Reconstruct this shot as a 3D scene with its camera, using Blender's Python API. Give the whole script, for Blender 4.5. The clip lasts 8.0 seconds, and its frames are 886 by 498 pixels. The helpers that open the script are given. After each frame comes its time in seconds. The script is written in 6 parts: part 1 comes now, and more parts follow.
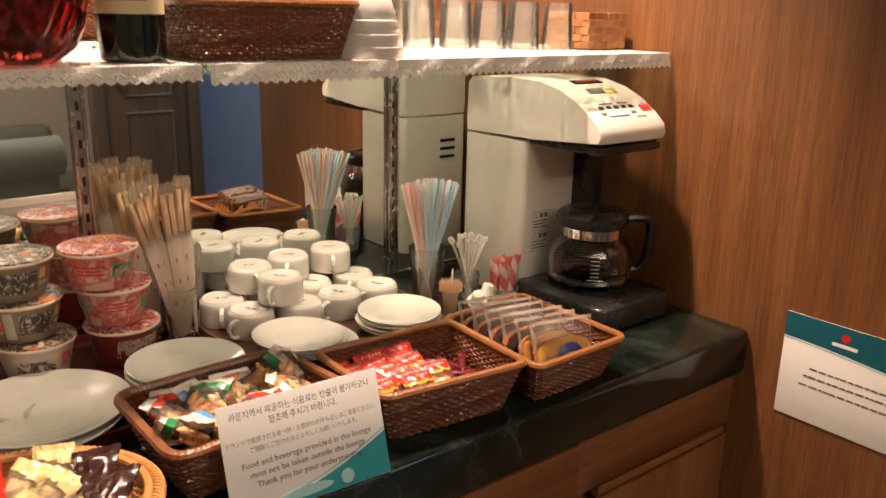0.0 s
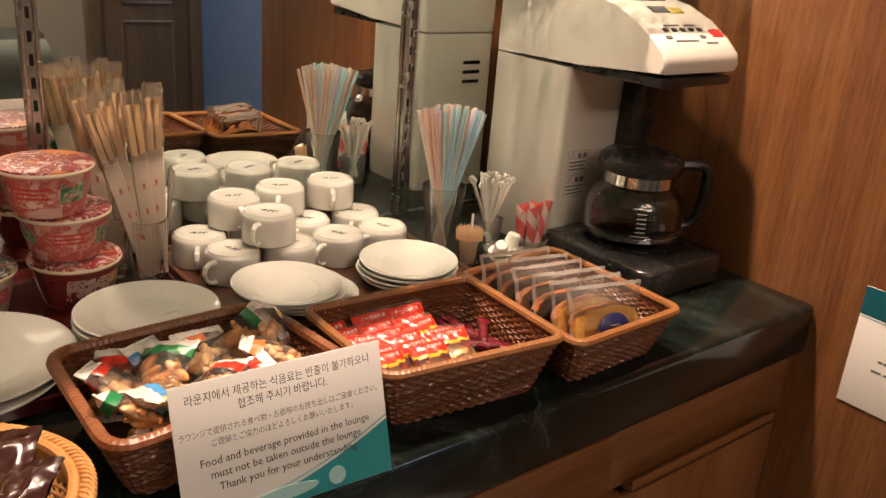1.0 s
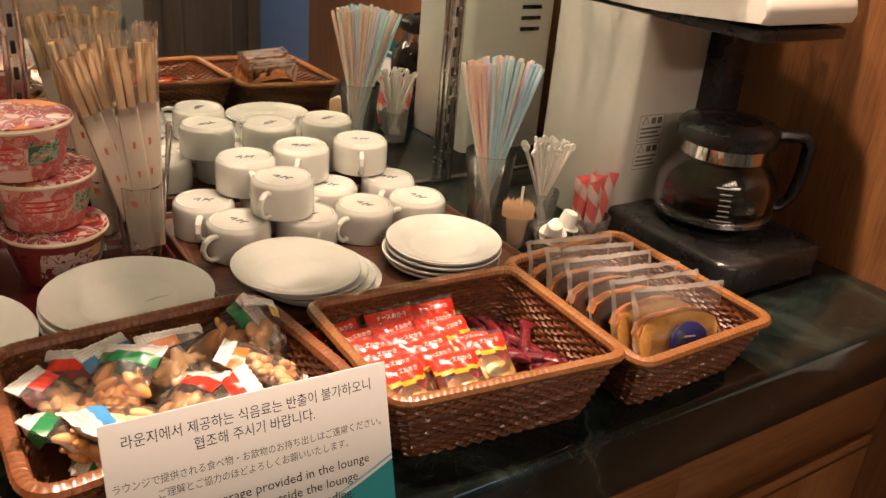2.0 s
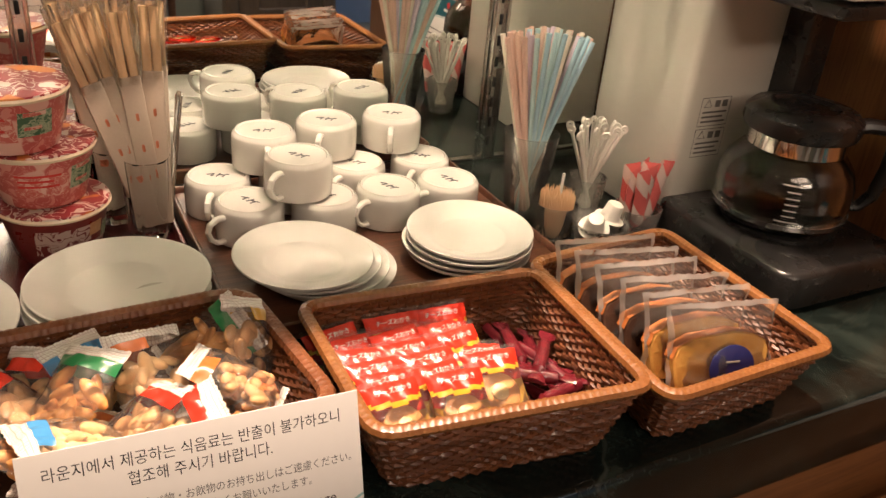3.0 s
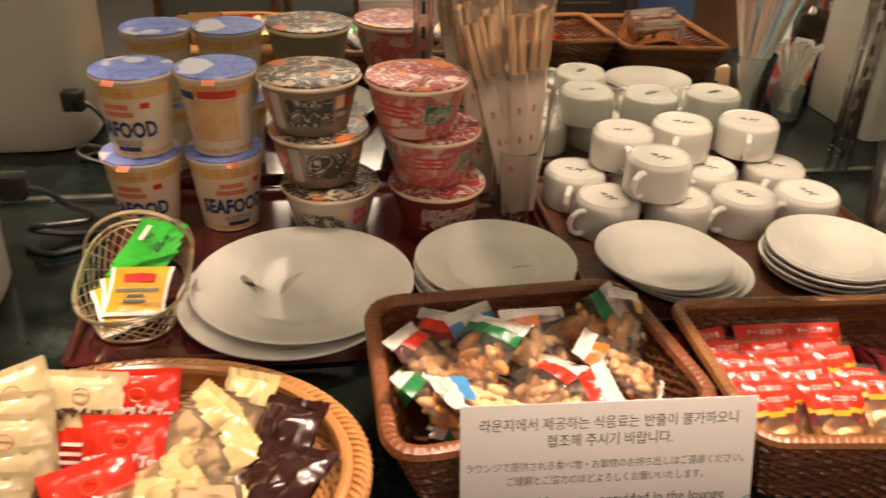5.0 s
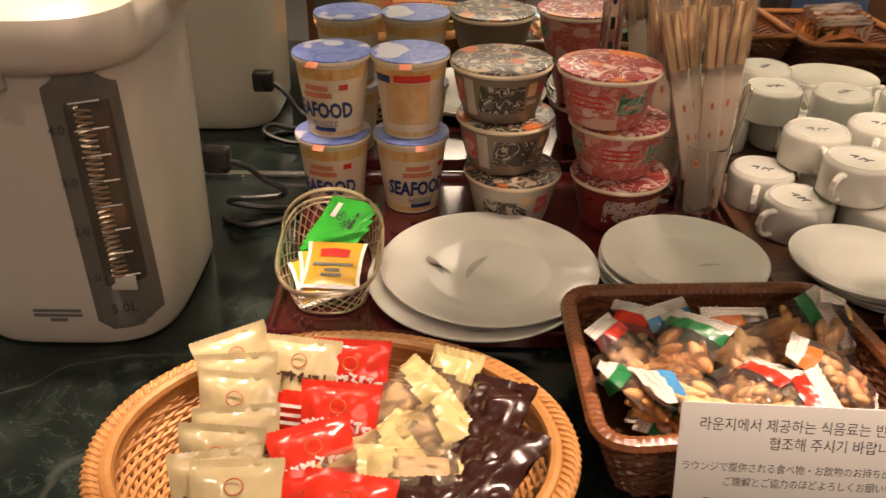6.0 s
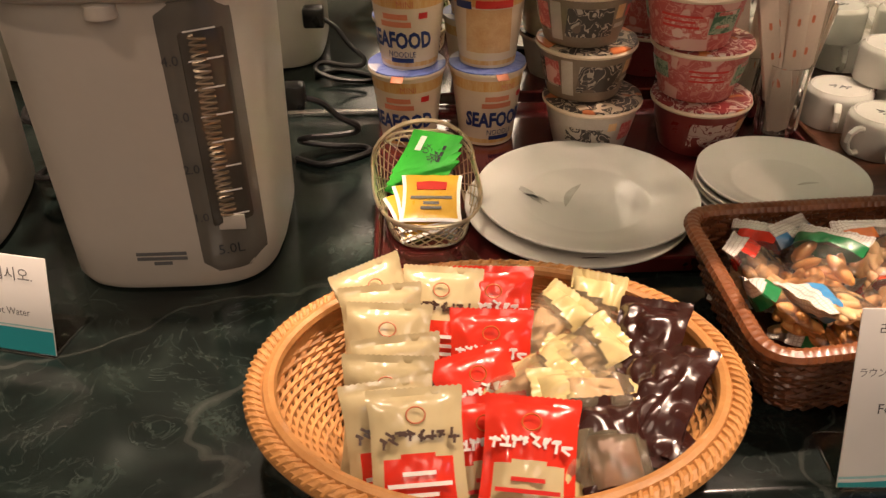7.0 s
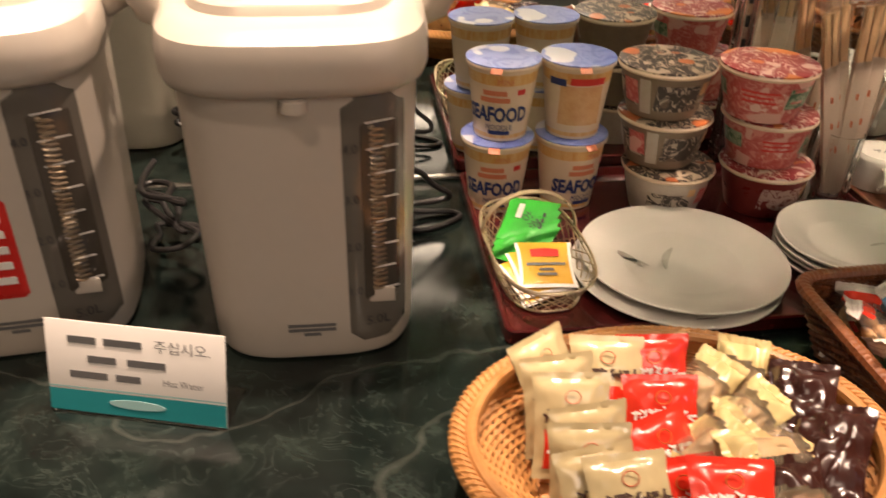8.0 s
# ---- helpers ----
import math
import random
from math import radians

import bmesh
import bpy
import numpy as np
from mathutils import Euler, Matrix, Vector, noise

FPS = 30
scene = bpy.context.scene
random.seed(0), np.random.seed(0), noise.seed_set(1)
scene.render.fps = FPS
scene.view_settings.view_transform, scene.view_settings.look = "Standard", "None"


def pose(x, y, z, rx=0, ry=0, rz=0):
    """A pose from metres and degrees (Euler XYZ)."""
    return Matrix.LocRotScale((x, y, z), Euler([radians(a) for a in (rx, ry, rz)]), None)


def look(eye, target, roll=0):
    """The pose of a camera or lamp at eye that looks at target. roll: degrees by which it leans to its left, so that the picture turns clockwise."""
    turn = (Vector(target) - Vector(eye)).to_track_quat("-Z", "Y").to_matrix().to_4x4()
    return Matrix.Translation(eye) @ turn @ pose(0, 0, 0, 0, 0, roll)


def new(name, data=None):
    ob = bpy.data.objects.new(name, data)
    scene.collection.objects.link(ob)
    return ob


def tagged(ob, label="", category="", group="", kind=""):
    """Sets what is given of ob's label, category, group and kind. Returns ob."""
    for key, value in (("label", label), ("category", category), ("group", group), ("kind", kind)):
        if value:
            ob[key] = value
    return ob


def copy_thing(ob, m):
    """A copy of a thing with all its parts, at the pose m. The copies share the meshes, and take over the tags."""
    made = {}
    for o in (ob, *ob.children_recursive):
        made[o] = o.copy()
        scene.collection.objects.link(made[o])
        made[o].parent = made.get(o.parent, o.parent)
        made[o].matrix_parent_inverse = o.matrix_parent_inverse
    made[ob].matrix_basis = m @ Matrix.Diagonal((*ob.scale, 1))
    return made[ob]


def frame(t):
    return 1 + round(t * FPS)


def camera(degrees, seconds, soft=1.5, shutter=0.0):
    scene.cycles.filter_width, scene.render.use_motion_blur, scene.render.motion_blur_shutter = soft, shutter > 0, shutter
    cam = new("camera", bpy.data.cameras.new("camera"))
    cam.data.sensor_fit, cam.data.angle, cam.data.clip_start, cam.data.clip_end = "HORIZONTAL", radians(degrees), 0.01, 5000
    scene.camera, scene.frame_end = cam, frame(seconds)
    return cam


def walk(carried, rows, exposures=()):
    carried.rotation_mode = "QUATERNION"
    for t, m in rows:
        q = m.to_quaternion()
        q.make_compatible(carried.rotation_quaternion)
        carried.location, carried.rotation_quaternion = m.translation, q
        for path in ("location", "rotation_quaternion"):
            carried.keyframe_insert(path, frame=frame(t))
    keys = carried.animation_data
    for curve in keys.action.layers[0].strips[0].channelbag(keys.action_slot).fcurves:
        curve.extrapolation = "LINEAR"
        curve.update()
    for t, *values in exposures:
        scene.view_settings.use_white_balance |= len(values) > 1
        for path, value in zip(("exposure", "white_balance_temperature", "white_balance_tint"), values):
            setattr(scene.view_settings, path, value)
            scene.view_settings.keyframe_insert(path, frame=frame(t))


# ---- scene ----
cam = camera(56.3, 8.0, soft=1.4, shutter=0.3)
PATH = [
    (0, (-1.3605, -0.7665, 1.4658), (-0.2992, 0.5482, 0.9730), 1.3),
    (0.5, (-1.2786, -0.7207, 1.4368), (-0.2622, 0.5984, 0.8674), 3.2),
    (1, (-1.2390, -0.5720, 1.4078), (-0.2024, 0.7058, 0.7821), 4.6),
    (1.5, (-1.1713, -0.4805, 1.3770), (-0.1769, 0.8096, 0.7108), 4.9),
    (2.8, (-1.0120, -0.3925, 1.3770), (-0.2297, 0.9513, 0.5533), 5.3),
    (3, (-0.9979, -0.3810, 1.3796), (-0.2385, 0.9733, 0.5506), 5.3),
    (3.5, (-0.9953, -0.3678, 1.3787), (-0.2957, 1.0208, 0.5550), 4.9),
    (4, (-1.0287, -0.3696, 1.3805), (-0.4382, 1.0639, 0.5480), 4.2),
    (4.5, (-1.0683, -0.3731, 1.3858), (-0.6354, 1.1088, 0.5401), 3.2),
    (5, (-1.1132, -0.3802, 1.3954), (-0.8721, 1.1290, 0.5234), 1.8),
    (5.2, (-1.1308, -0.3819, 1.3998), (-0.9724, 1.1334, 0.5198), 1.0),
    (6.3, (-1.2179, -0.3802, 1.3787), (-1.2355, 1.1317, 0.4776), 0.4),
    (6.5, (-1.2426, -0.3775, 1.3638), (-1.2610, 1.1194, 0.4371), -0.1),
    (7, (-1.3218, -0.3749, 1.3646), (-1.2637, 1.0877, 0.3861), -0.5),
    (7.5, (-1.3895, -0.3696, 1.3805), (-1.2355, 1.0903, 0.4090), 0.2),
    (8, (-1.5101, -0.3872, 1.4183), (-1.3226, 1.1062, 0.5058), 1.1),
]
walk(cam, [(t, look(eye, target, roll)) for t, eye, target, roll in PATH],
     exposures=((0.0, 0.02), (1.0, -0.05), (3.0, 0.09), (4.0, 0.0), (5.0, -0.20), (6.5, -0.26), (7.5, -0.22), (8.0, -0.12)))

# ---- units: plans are drawn in counter units with the counter top at z = 0 ----
K, TOP = 0.88, 0.9
FLOOR, CEIL = -0.9 / 0.88, 1.6 / 0.88


def place(x, y, z):
    return Vector((x * K, y * K, TOP + z * K))


# ---- world and lamps ----
world = bpy.data.worlds.new("world")
scene.world = world
world.use_nodes = True
world.node_tree.nodes["Background"].inputs[0].default_value = (0.9, 0.75, 0.6, 1)
world.node_tree.nodes["Background"].inputs[1].default_value = 0.02


def spot(name, x, y, z, tx, ty, tz, watts, cone, size=0.035, colour=(1.0, 0.722, 0.548)):
    data = bpy.data.lights.new(name, "SPOT")
    data.energy, data.color, data.spot_size, data.spot_blend, data.shadow_soft_size = watts, colour, radians(cone), 0.6, size
    ob = new(name, data)
    ob.matrix_world = look(place(x, y, z), place(tx, ty, tz))
    return ob


def panel(name, x, y, z, w, h, watts, colour=(1.0, 0.765, 0.59)):
    data = bpy.data.lights.new(name, "AREA")
    data.shape, data.size, data.size_y, data.energy, data.color = "RECTANGLE", w, h, watts, colour
    ob = new(name, data)
    ob.location = place(x, y, z)
    return ob


DOWNLIGHTS = [(-0.55, 0.44, 200, 72), (-1.12, 0.41, 90, 90), (-1.80, 0.42, 200, 32), (-2.36, 0.36, 80, 38), (-2.28, -0.42, 25, 84), (-1.74, -1.68, 14, 80)]
for x, y, watts, cone in DOWNLIGHTS:
    spot("downlight_lamp", x, y, CEIL - 0.03, x, y - 0.02, 0, watts, cone)
# Added soft fill for the counter's front faces; no fixture belongs to it.
panel("front_fill", -1.05, -1.75, CEIL - 0.02, 1.1, 0.5, 11)
# Added warm fill that brightens the lounge in the mirror.
panel("lounge_fill", -0.9, -3.1, CEIL - 0.02, 1.2, 0.6, 34)
# Added cool fill on the passage wall, with no lamp body.
panel("passage_fill", 1.75, -2.6, CEIL - 0.02, 0.5, 0.9, 9, (0.62, 0.78, 1.0))


# ---- materials ----
def node(tree, kind, **values):
    n = tree.nodes.new(kind)
    for key, value in values.items():
        n.inputs[key.replace("_", " ")].default_value = value
    return n


def rgba(c):
    return (*c, 1.0)


def surface(name, base, alt=None, rough=0.5, scale=30.0, fine=0.0, bump=0.0, metal=0.0, coat=0.0, stretch=(1, 1, 1), rough_var=0.1, spread=0.5, vary=0.0, sub=0.0, trans=0.0):
    """A surface of two tones mixed by noise at two scales, with relief and uneven gloss."""
    m = bpy.data.materials.new(name)
    m.use_nodes = True
    t = m.node_tree
    b = t.nodes["Principled BSDF"]
    alt = alt or tuple(c * 0.86 for c in base)
    co = t.nodes.new("ShaderNodeTexCoord")
    mp = t.nodes.new("ShaderNodeMapping")
    mp.inputs["Scale"].default_value = stretch
    t.links.new(co.outputs["Object"], mp.inputs["Vector"])
    n1 = node(t, "ShaderNodeTexNoise", Scale=scale, Detail=4.0, Roughness=0.55)
    n2 = node(t, "ShaderNodeTexNoise", Scale=fine or scale * 7, Detail=3.0)
    for n in (n1, n2):
        t.links.new(mp.outputs["Vector"], n.inputs["Vector"])
    mixed = t.nodes.new("ShaderNodeMix")
    mixed.data_type = "FLOAT"
    mixed.inputs["Factor"].default_value = 0.35
    t.links.new(n1.outputs["Fac"], mixed.inputs["A"])
    t.links.new(n2.outputs["Fac"], mixed.inputs["B"])
    ramp = t.nodes.new("ShaderNodeValToRGB")
    ramp.color_ramp.elements[0].position, ramp.color_ramp.elements[1].position = 0.5 - spread / 2, 0.5 + spread / 2
    ramp.color_ramp.elements[0].color, ramp.color_ramp.elements[1].color = rgba(alt), rgba(base)
    t.links.new(mixed.outputs["Result"], ramp.inputs["Fac"])
    out = ramp.outputs["Color"]
    if vary:
        info = t.nodes.new("ShaderNodeObjectInfo")
        hsv = t.nodes.new("ShaderNodeHueSaturation")
        span = t.nodes.new("ShaderNodeMapRange")
        span.inputs["To Min"].default_value, span.inputs["To Max"].default_value = 1 - vary, 1 + vary
        t.links.new(info.outputs["Random"], span.inputs["Value"])
        t.links.new(span.outputs["Result"], hsv.inputs["Value"])
        t.links.new(out, hsv.inputs["Color"])
        out = hsv.outputs["Color"]
    t.links.new(out, b.inputs["Base Color"])
    gloss = t.nodes.new("ShaderNodeMapRange")
    gloss.inputs["To Min"].default_value, gloss.inputs["To Max"].default_value = max(0.02, rough - rough_var), min(1, rough + rough_var)
    t.links.new(n1.outputs["Fac"], gloss.inputs["Value"])
    t.links.new(gloss.outputs["Result"], b.inputs["Roughness"])
    b.inputs["Metallic"].default_value, b.inputs["Coat Weight"].default_value = metal, coat
    b.inputs["Coat Roughness"].default_value = 0.08
    b.inputs["Subsurface Weight"].default_value = sub
    b.inputs["Subsurface Radius"].default_value = (0.01, 0.006, 0.004)
    b.inputs["Transmission Weight"].default_value = trans
    if bump:
        bp = node(t, "ShaderNodeBump", Strength=min(1.0, bump), Distance=0.002)
        t.links.new(mixed.outputs["Result"], bp.inputs["Height"])
        t.links.new(bp.outputs["Normal"], b.inputs["Normal"])
    return m


def wood(name, light, dark, scale=1.0, axis=2, rough=0.42, coat=0.15):
    """Straight-grained veneer: long fibres and broad figure along one axis."""
    m = bpy.data.materials.new(name)
    m.use_nodes = True
    t = m.node_tree
    b = t.nodes["Principled BSDF"]
    co = t.nodes.new("ShaderNodeTexCoord")
    mp = t.nodes.new("ShaderNodeMapping")
    v = [26.0 * scale] * 3
    v[axis] = 0.9 * scale
    mp.inputs["Scale"].default_value = v
    t.links.new(co.outputs["Object"], mp.inputs["Vector"])
    broad = node(t, "ShaderNodeTexNoise", Scale=0.8, Detail=3.0, Distortion=0.6)
    fibre = node(t, "ShaderNodeTexNoise", Scale=7.0, Detail=6.0, Roughness=0.65)
    pore = node(t, "ShaderNodeTexNoise", Scale=22.0, Detail=2.0)
    for n in (broad, fibre, pore):
        t.links.new(mp.outputs["Vector"], n.inputs["Vector"])
    mix = t.nodes.new("ShaderNodeMix")
    mix.data_type = "FLOAT"
    mix.inputs["Factor"].default_value = 0.5
    t.links.new(broad.outputs["Fac"], mix.inputs["A"])
    t.links.new(fibre.outputs["Fac"], mix.inputs["B"])
    ramp = t.nodes.new("ShaderNodeValToRGB")
    ramp.color_ramp.elements[0].position, ramp.color_ramp.elements[1].position = 0.36, 0.62
    ramp.color_ramp.elements[0].color, ramp.color_ramp.elements[1].color = rgba(dark), rgba(light)
    t.links.new(mix.outputs["Result"], ramp.inputs["Fac"])
    pr = t.nodes.new("ShaderNodeValToRGB")
    pr.color_ramp.elements[0].position, pr.color_ramp.elements[1].position = 0.36, 0.46
    pr.color_ramp.elements[0].color, pr.color_ramp.elements[1].color = (0.62, 0.55, 0.48, 1), (1, 1, 1, 1)
    t.links.new(pore.outputs["Fac"], pr.inputs["Fac"])
    mul = t.nodes.new("ShaderNodeMix")
    mul.data_type, mul.blend_type = "RGBA", "MULTIPLY"
    mul.inputs["Factor"].default_value = 0.7
    t.links.new(ramp.outputs["Color"], mul.inputs["A"])
    t.links.new(pr.outputs["Color"], mul.inputs["B"])
    t.links.new(mul.outputs["Result"], b.inputs["Base Color"])
    b.inputs["Roughness"].default_value, b.inputs["Coat Weight"].default_value = rough, coat
    b.inputs["Coat Roughness"].default_value = 0.25
    bp = node(t, "ShaderNodeBump", Strength=0.25, Distance=0.001)
    t.links.new(fibre.outputs["Fac"], bp.inputs["Height"])
    t.links.new(bp.outputs["Normal"], b.inputs["Normal"])
    return m


def marble(name):
    """Polished dark green serpentine with clouding, fine pale threads and a few long veins."""
    m = bpy.data.materials.new(name)
    m.use_nodes = True
    t = m.node_tree
    b = t.nodes["Principled BSDF"]
    co = t.nodes.new("ShaderNodeTexCoord")
    cloud = node(t, "ShaderNodeTexNoise", Scale=9.0, Detail=8.0, Roughness=0.68, Distortion=0.8)
    thread = node(t, "ShaderNodeTexNoise", Scale=16.0, Detail=5.0, Roughness=0.6, Distortion=1.6)
    long_vein = node(t, "ShaderNodeTexNoise", Scale=1.7, Detail=5.0, Roughness=0.42, Distortion=0.25)
    for n in (cloud, thread, long_vein):
        t.links.new(co.outputs["Object"], n.inputs["Vector"])
    ramp = t.nodes.new("ShaderNodeValToRGB")
    e = ramp.color_ramp.elements
    e[0].position, e[0].color = 0.34, (0.003, 0.0045, 0.004, 1)
    e[1].position, e[1].color = 0.72, (0.030, 0.042, 0.035, 1)
    mid = e.new(0.52)
    mid.color = (0.0065, 0.0112, 0.0096, 1)
    t.links.new(cloud.outputs["Fac"], ramp.inputs["Fac"])
    colour = ramp.outputs["Color"]
    for n, width, tone, amount in ((thread, 0.010, (0.11, 0.14, 0.12, 1), 0.3), (long_vein, 0.0020, (0.36, 0.37, 0.32, 1), 0.13)):
        band = t.nodes.new("ShaderNodeValToRGB")
        el = band.color_ramp.elements
        el[0].position, el[0].color = 0.5 - width, (0, 0, 0, 1)
        el[1].position, el[1].color = 0.5 + width, (0, 0, 0, 1)
        peak = el.new(0.5)
        peak.color = (amount, amount, amount, 1)
        t.links.new(n.outputs["Fac"], band.inputs["Fac"])
        mix = t.nodes.new("ShaderNodeMix")
        mix.data_type = "RGBA"
        gate = t.nodes.new("ShaderNodeMath")
        gate.operation = "MULTIPLY"
        t.links.new(band.outputs["Color"], gate.inputs[0])
        t.links.new(cloud.outputs["Fac"], gate.inputs[1])
        t.links.new(gate.outputs["Value"], mix.inputs["Factor"])
        t.links.new(colour, mix.inputs["A"])
        mix.inputs["B"].default_value = tone
        colour = mix.outputs["Result"]
    t.links.new(colour, b.inputs["Base Color"])
    smear = node(t, "ShaderNodeTexNoise", Scale=22.0, Detail=3.0)
    t.links.new(co.outputs["Object"], smear.inputs["Vector"])
    span = t.nodes.new("ShaderNodeMapRange")
    span.inputs["To Min"].default_value, span.inputs["To Max"].default_value = 0.09, 0.20
    t.links.new(smear.outputs["Fac"], span.inputs["Value"])
    t.links.new(span.outputs["Result"], b.inputs["Roughness"])
    return m


def glass(name, tint=(1, 1, 1), rough=0.01, ior=1.45):
    m = bpy.data.materials.new(name)
    m.use_nodes = True
    b = m.node_tree.nodes["Principled BSDF"]
    b.inputs["Base Color"].default_value = rgba(tint)
    b.inputs["Roughness"].default_value, b.inputs["IOR"].default_value, b.inputs["Transmission Weight"].default_value = rough, ior, 1.0
    return m


def film(name, tint=(1.0, 0.99, 0.97), haze=0.05, haze_tone=(0.93, 0.91, 0.86), gloss=0.12, crinkle=1.0):
    """Thin clear wrapping: mostly see-through, glossy, a little milky."""
    m = bpy.data.materials.new(name)
    m.use_nodes = True
    t = m.node_tree
    t.nodes.clear()
    out = t.nodes.new("ShaderNodeOutputMaterial")
    clear = t.nodes.new("ShaderNodeBsdfTransparent")
    clear.inputs["Color"].default_value = rgba(tint)
    milk = t.nodes.new("ShaderNodeMixShader")
    near, behind = t.nodes.new("ShaderNodeBsdfDiffuse"), t.nodes.new("ShaderNodeBsdfTranslucent")
    for k, lobe in enumerate((near, behind)):
        lobe.inputs["Color"].default_value = rgba(haze_tone)
        t.links.new(lobe.outputs[0], milk.inputs[k + 1])
    shine = t.nodes.new("ShaderNodeBsdfGlossy")
    shine.inputs["Roughness"].default_value = gloss
    co = t.nodes.new("ShaderNodeTexCoord")
    n = node(t, "ShaderNodeTexNoise", Scale=90.0, Detail=3.0)
    t.links.new(co.outputs["Object"], n.inputs["Vector"])
    bp = node(t, "ShaderNodeBump", Strength=crinkle, Distance=0.006)
    t.links.new(n.outputs["Fac"], bp.inputs["Height"])
    t.links.new(bp.outputs["Normal"], shine.inputs["Normal"])
    first, second = t.nodes.new("ShaderNodeMixShader"), t.nodes.new("ShaderNodeMixShader")
    first.inputs["Fac"].default_value = haze
    fres = node(t, "ShaderNodeFresnel", IOR=1.42)
    t.links.new(clear.outputs[0], first.inputs[1])
    t.links.new(milk.outputs[0], first.inputs[2])
    t.links.new(fres.outputs[0], second.inputs["Fac"])
    t.links.new(first.outputs[0], second.inputs[1])
    t.links.new(shine.outputs[0], second.inputs[2])
    t.links.new(second.outputs[0], out.inputs["Surface"])
    return m


def lamp_face(name, colour, strength):
    m = bpy.data.materials.new(name)
    m.use_nodes = True
    b = m.node_tree.nodes["Principled BSDF"]
    b.inputs["Emission Color"].default_value = rgba(colour)
    b.inputs["Emission Strength"].default_value = strength
    return m


OAK = wood("oak_veneer", (0.25, 0.107, 0.037), (0.14, 0.051, 0.017))
OAK_H = wood("oak_veneer_flat", (0.21, 0.088, 0.030), (0.135, 0.050, 0.016), axis=0)
TRAY_WOOD = wood("dark_tray_wood", (0.12, 0.045, 0.022), (0.045, 0.016, 0.009), scale=0.9, axis=0, rough=0.3, coat=0.4)
DOOR_WOOD = wood("grey_brown_door", (0.19, 0.130, 0.085), (0.115, 0.075, 0.05))
CHAIR_WOOD = wood("chair_wood", (0.36, 0.15, 0.06), (0.22, 0.085, 0.035))
MARBLE = marble("green_marble")
MIRROR = surface("mirror_silver", (0.86, 0.89, 0.86), (0.85, 0.88, 0.85), 0.012, metal=1.0, rough_var=0.006)
STEEL = surface("brushed_steel", (0.62, 0.60, 0.57), rough=0.25, metal=1.0, scale=60)
CHROME = surface("chrome", (0.80, 0.79, 0.77), rough=0.08, metal=1.0, rough_var=0.04)
DARK = surface("black_slot", (0.01, 0.01, 0.01), rough=0.6)
PLASTER = surface("cream_plaster", (0.62, 0.57, 0.48), rough=0.85, scale=8, bump=0.1)
CEILING_M = surface("ceiling_paint", (0.75, 0.72, 0.66), rough=0.9, scale=10)
BLUE_WALL = surface("blue_grey_paint", (0.36, 0.45, 0.62), rough=0.8, scale=6)
CARPET = surface("grey_carpet", (0.30, 0.29, 0.26), (0.22, 0.21, 0.19), 0.95, scale=60, bump=0.6)
FABRIC = surface("sage_grey_upholstery", (0.26, 0.28, 0.24), (0.20, 0.22, 0.19), 0.9, scale=80, bump=0.5)
CHINA = surface("white_china", (0.70, 0.675, 0.62), (0.665, 0.64, 0.585), 0.16, scale=12, rough_var=0.05, coat=0.5)
CHINA_MARK = surface("grey_stamp", (0.10, 0.10, 0.11), rough=0.4)
LEAF_MARK = surface("grey_leaf_print", (0.36, 0.345, 0.30), (0.54, 0.52, 0.465), 0.2, scale=90)
CANE = surface("brown_cane", (0.20, 0.068, 0.024), (0.085, 0.026, 0.010), 0.38, scale=70, bump=0.4, coat=0.18, vary=0.25)
CANE_RIM = surface("honey_cane_rim", (0.274, 0.112, 0.030), (0.173, 0.061, 0.016), 0.36, scale=60, bump=0.35, coat=0.35)
BAMBOO = surface("pale_bamboo", (0.58, 0.29, 0.095), (0.40, 0.175, 0.05), 0.42, scale=45, bump=0.4, coat=0.2, vary=0.15)
LACQUER = surface("dark_red_lacquer", (0.075, 0.010, 0.010), (0.05, 0.007, 0.007), 0.16, scale=20, coat=0.6, rough_var=0.06)
PLASTIC_W = surface("warm_white_plastic", (0.70, 0.67, 0.60), (0.66, 0.63, 0.56), 0.32, scale=14, rough_var=0.06, bump=0.05)
PLASTIC_G = surface("grey_beige_plastic", (0.46, 0.43, 0.38), rough=0.35, scale=14)
POT_WHITE = surface("ivory_pot_plastic", (0.54, 0.49, 0.42), (0.50, 0.455, 0.39), 0.34, scale=14, rough_var=0.06, bump=0.05)
BLACK = surface("black_plastic", (0.012, 0.012, 0.012), (0.018, 0.017, 0.016), 0.28, scale=30, rough_var=0.1)
RED = surface("red_print", (0.62, 0.02, 0.015), rough=0.3, coat=0.4, scale=40)
PAPER = surface("white_card", (0.80, 0.78, 0.74), (0.77, 0.75, 0.71), 0.6, scale=20)
TEAL = surface("teal_print", (0.015, 0.235, 0.26), (0.012, 0.21, 0.235), 0.5, scale=15)
TEAL_LIGHT = surface("pale_teal_print", (0.30, 0.52, 0.52), rough=0.5)
NAVY_TEAL = surface("dark_teal_print", (0.008, 0.105, 0.14), rough=0.45)
INK = surface("black_ink", (0.03, 0.03, 0.035), rough=0.5)
INK_GREY = surface("grey_ink", (0.13, 0.13, 0.13), rough=0.5)
ACRYLIC = glass("clear_acrylic", (0.96, 0.98, 0.97), 0.02, 1.49)
CLEAR = glass("clear_glass", (0.98, 0.99, 0.98))
GREEN_GLASS = glass("green_edge_glass", (0.55, 0.80, 0.68), 0.02, 1.5)
FILM = film("clear_wrap", haze=0.08)
THIN_GLASS = film("thin_clear_glass", (0.96, 0.98, 0.97), 0.10, gloss=0.03, crinkle=0.12)
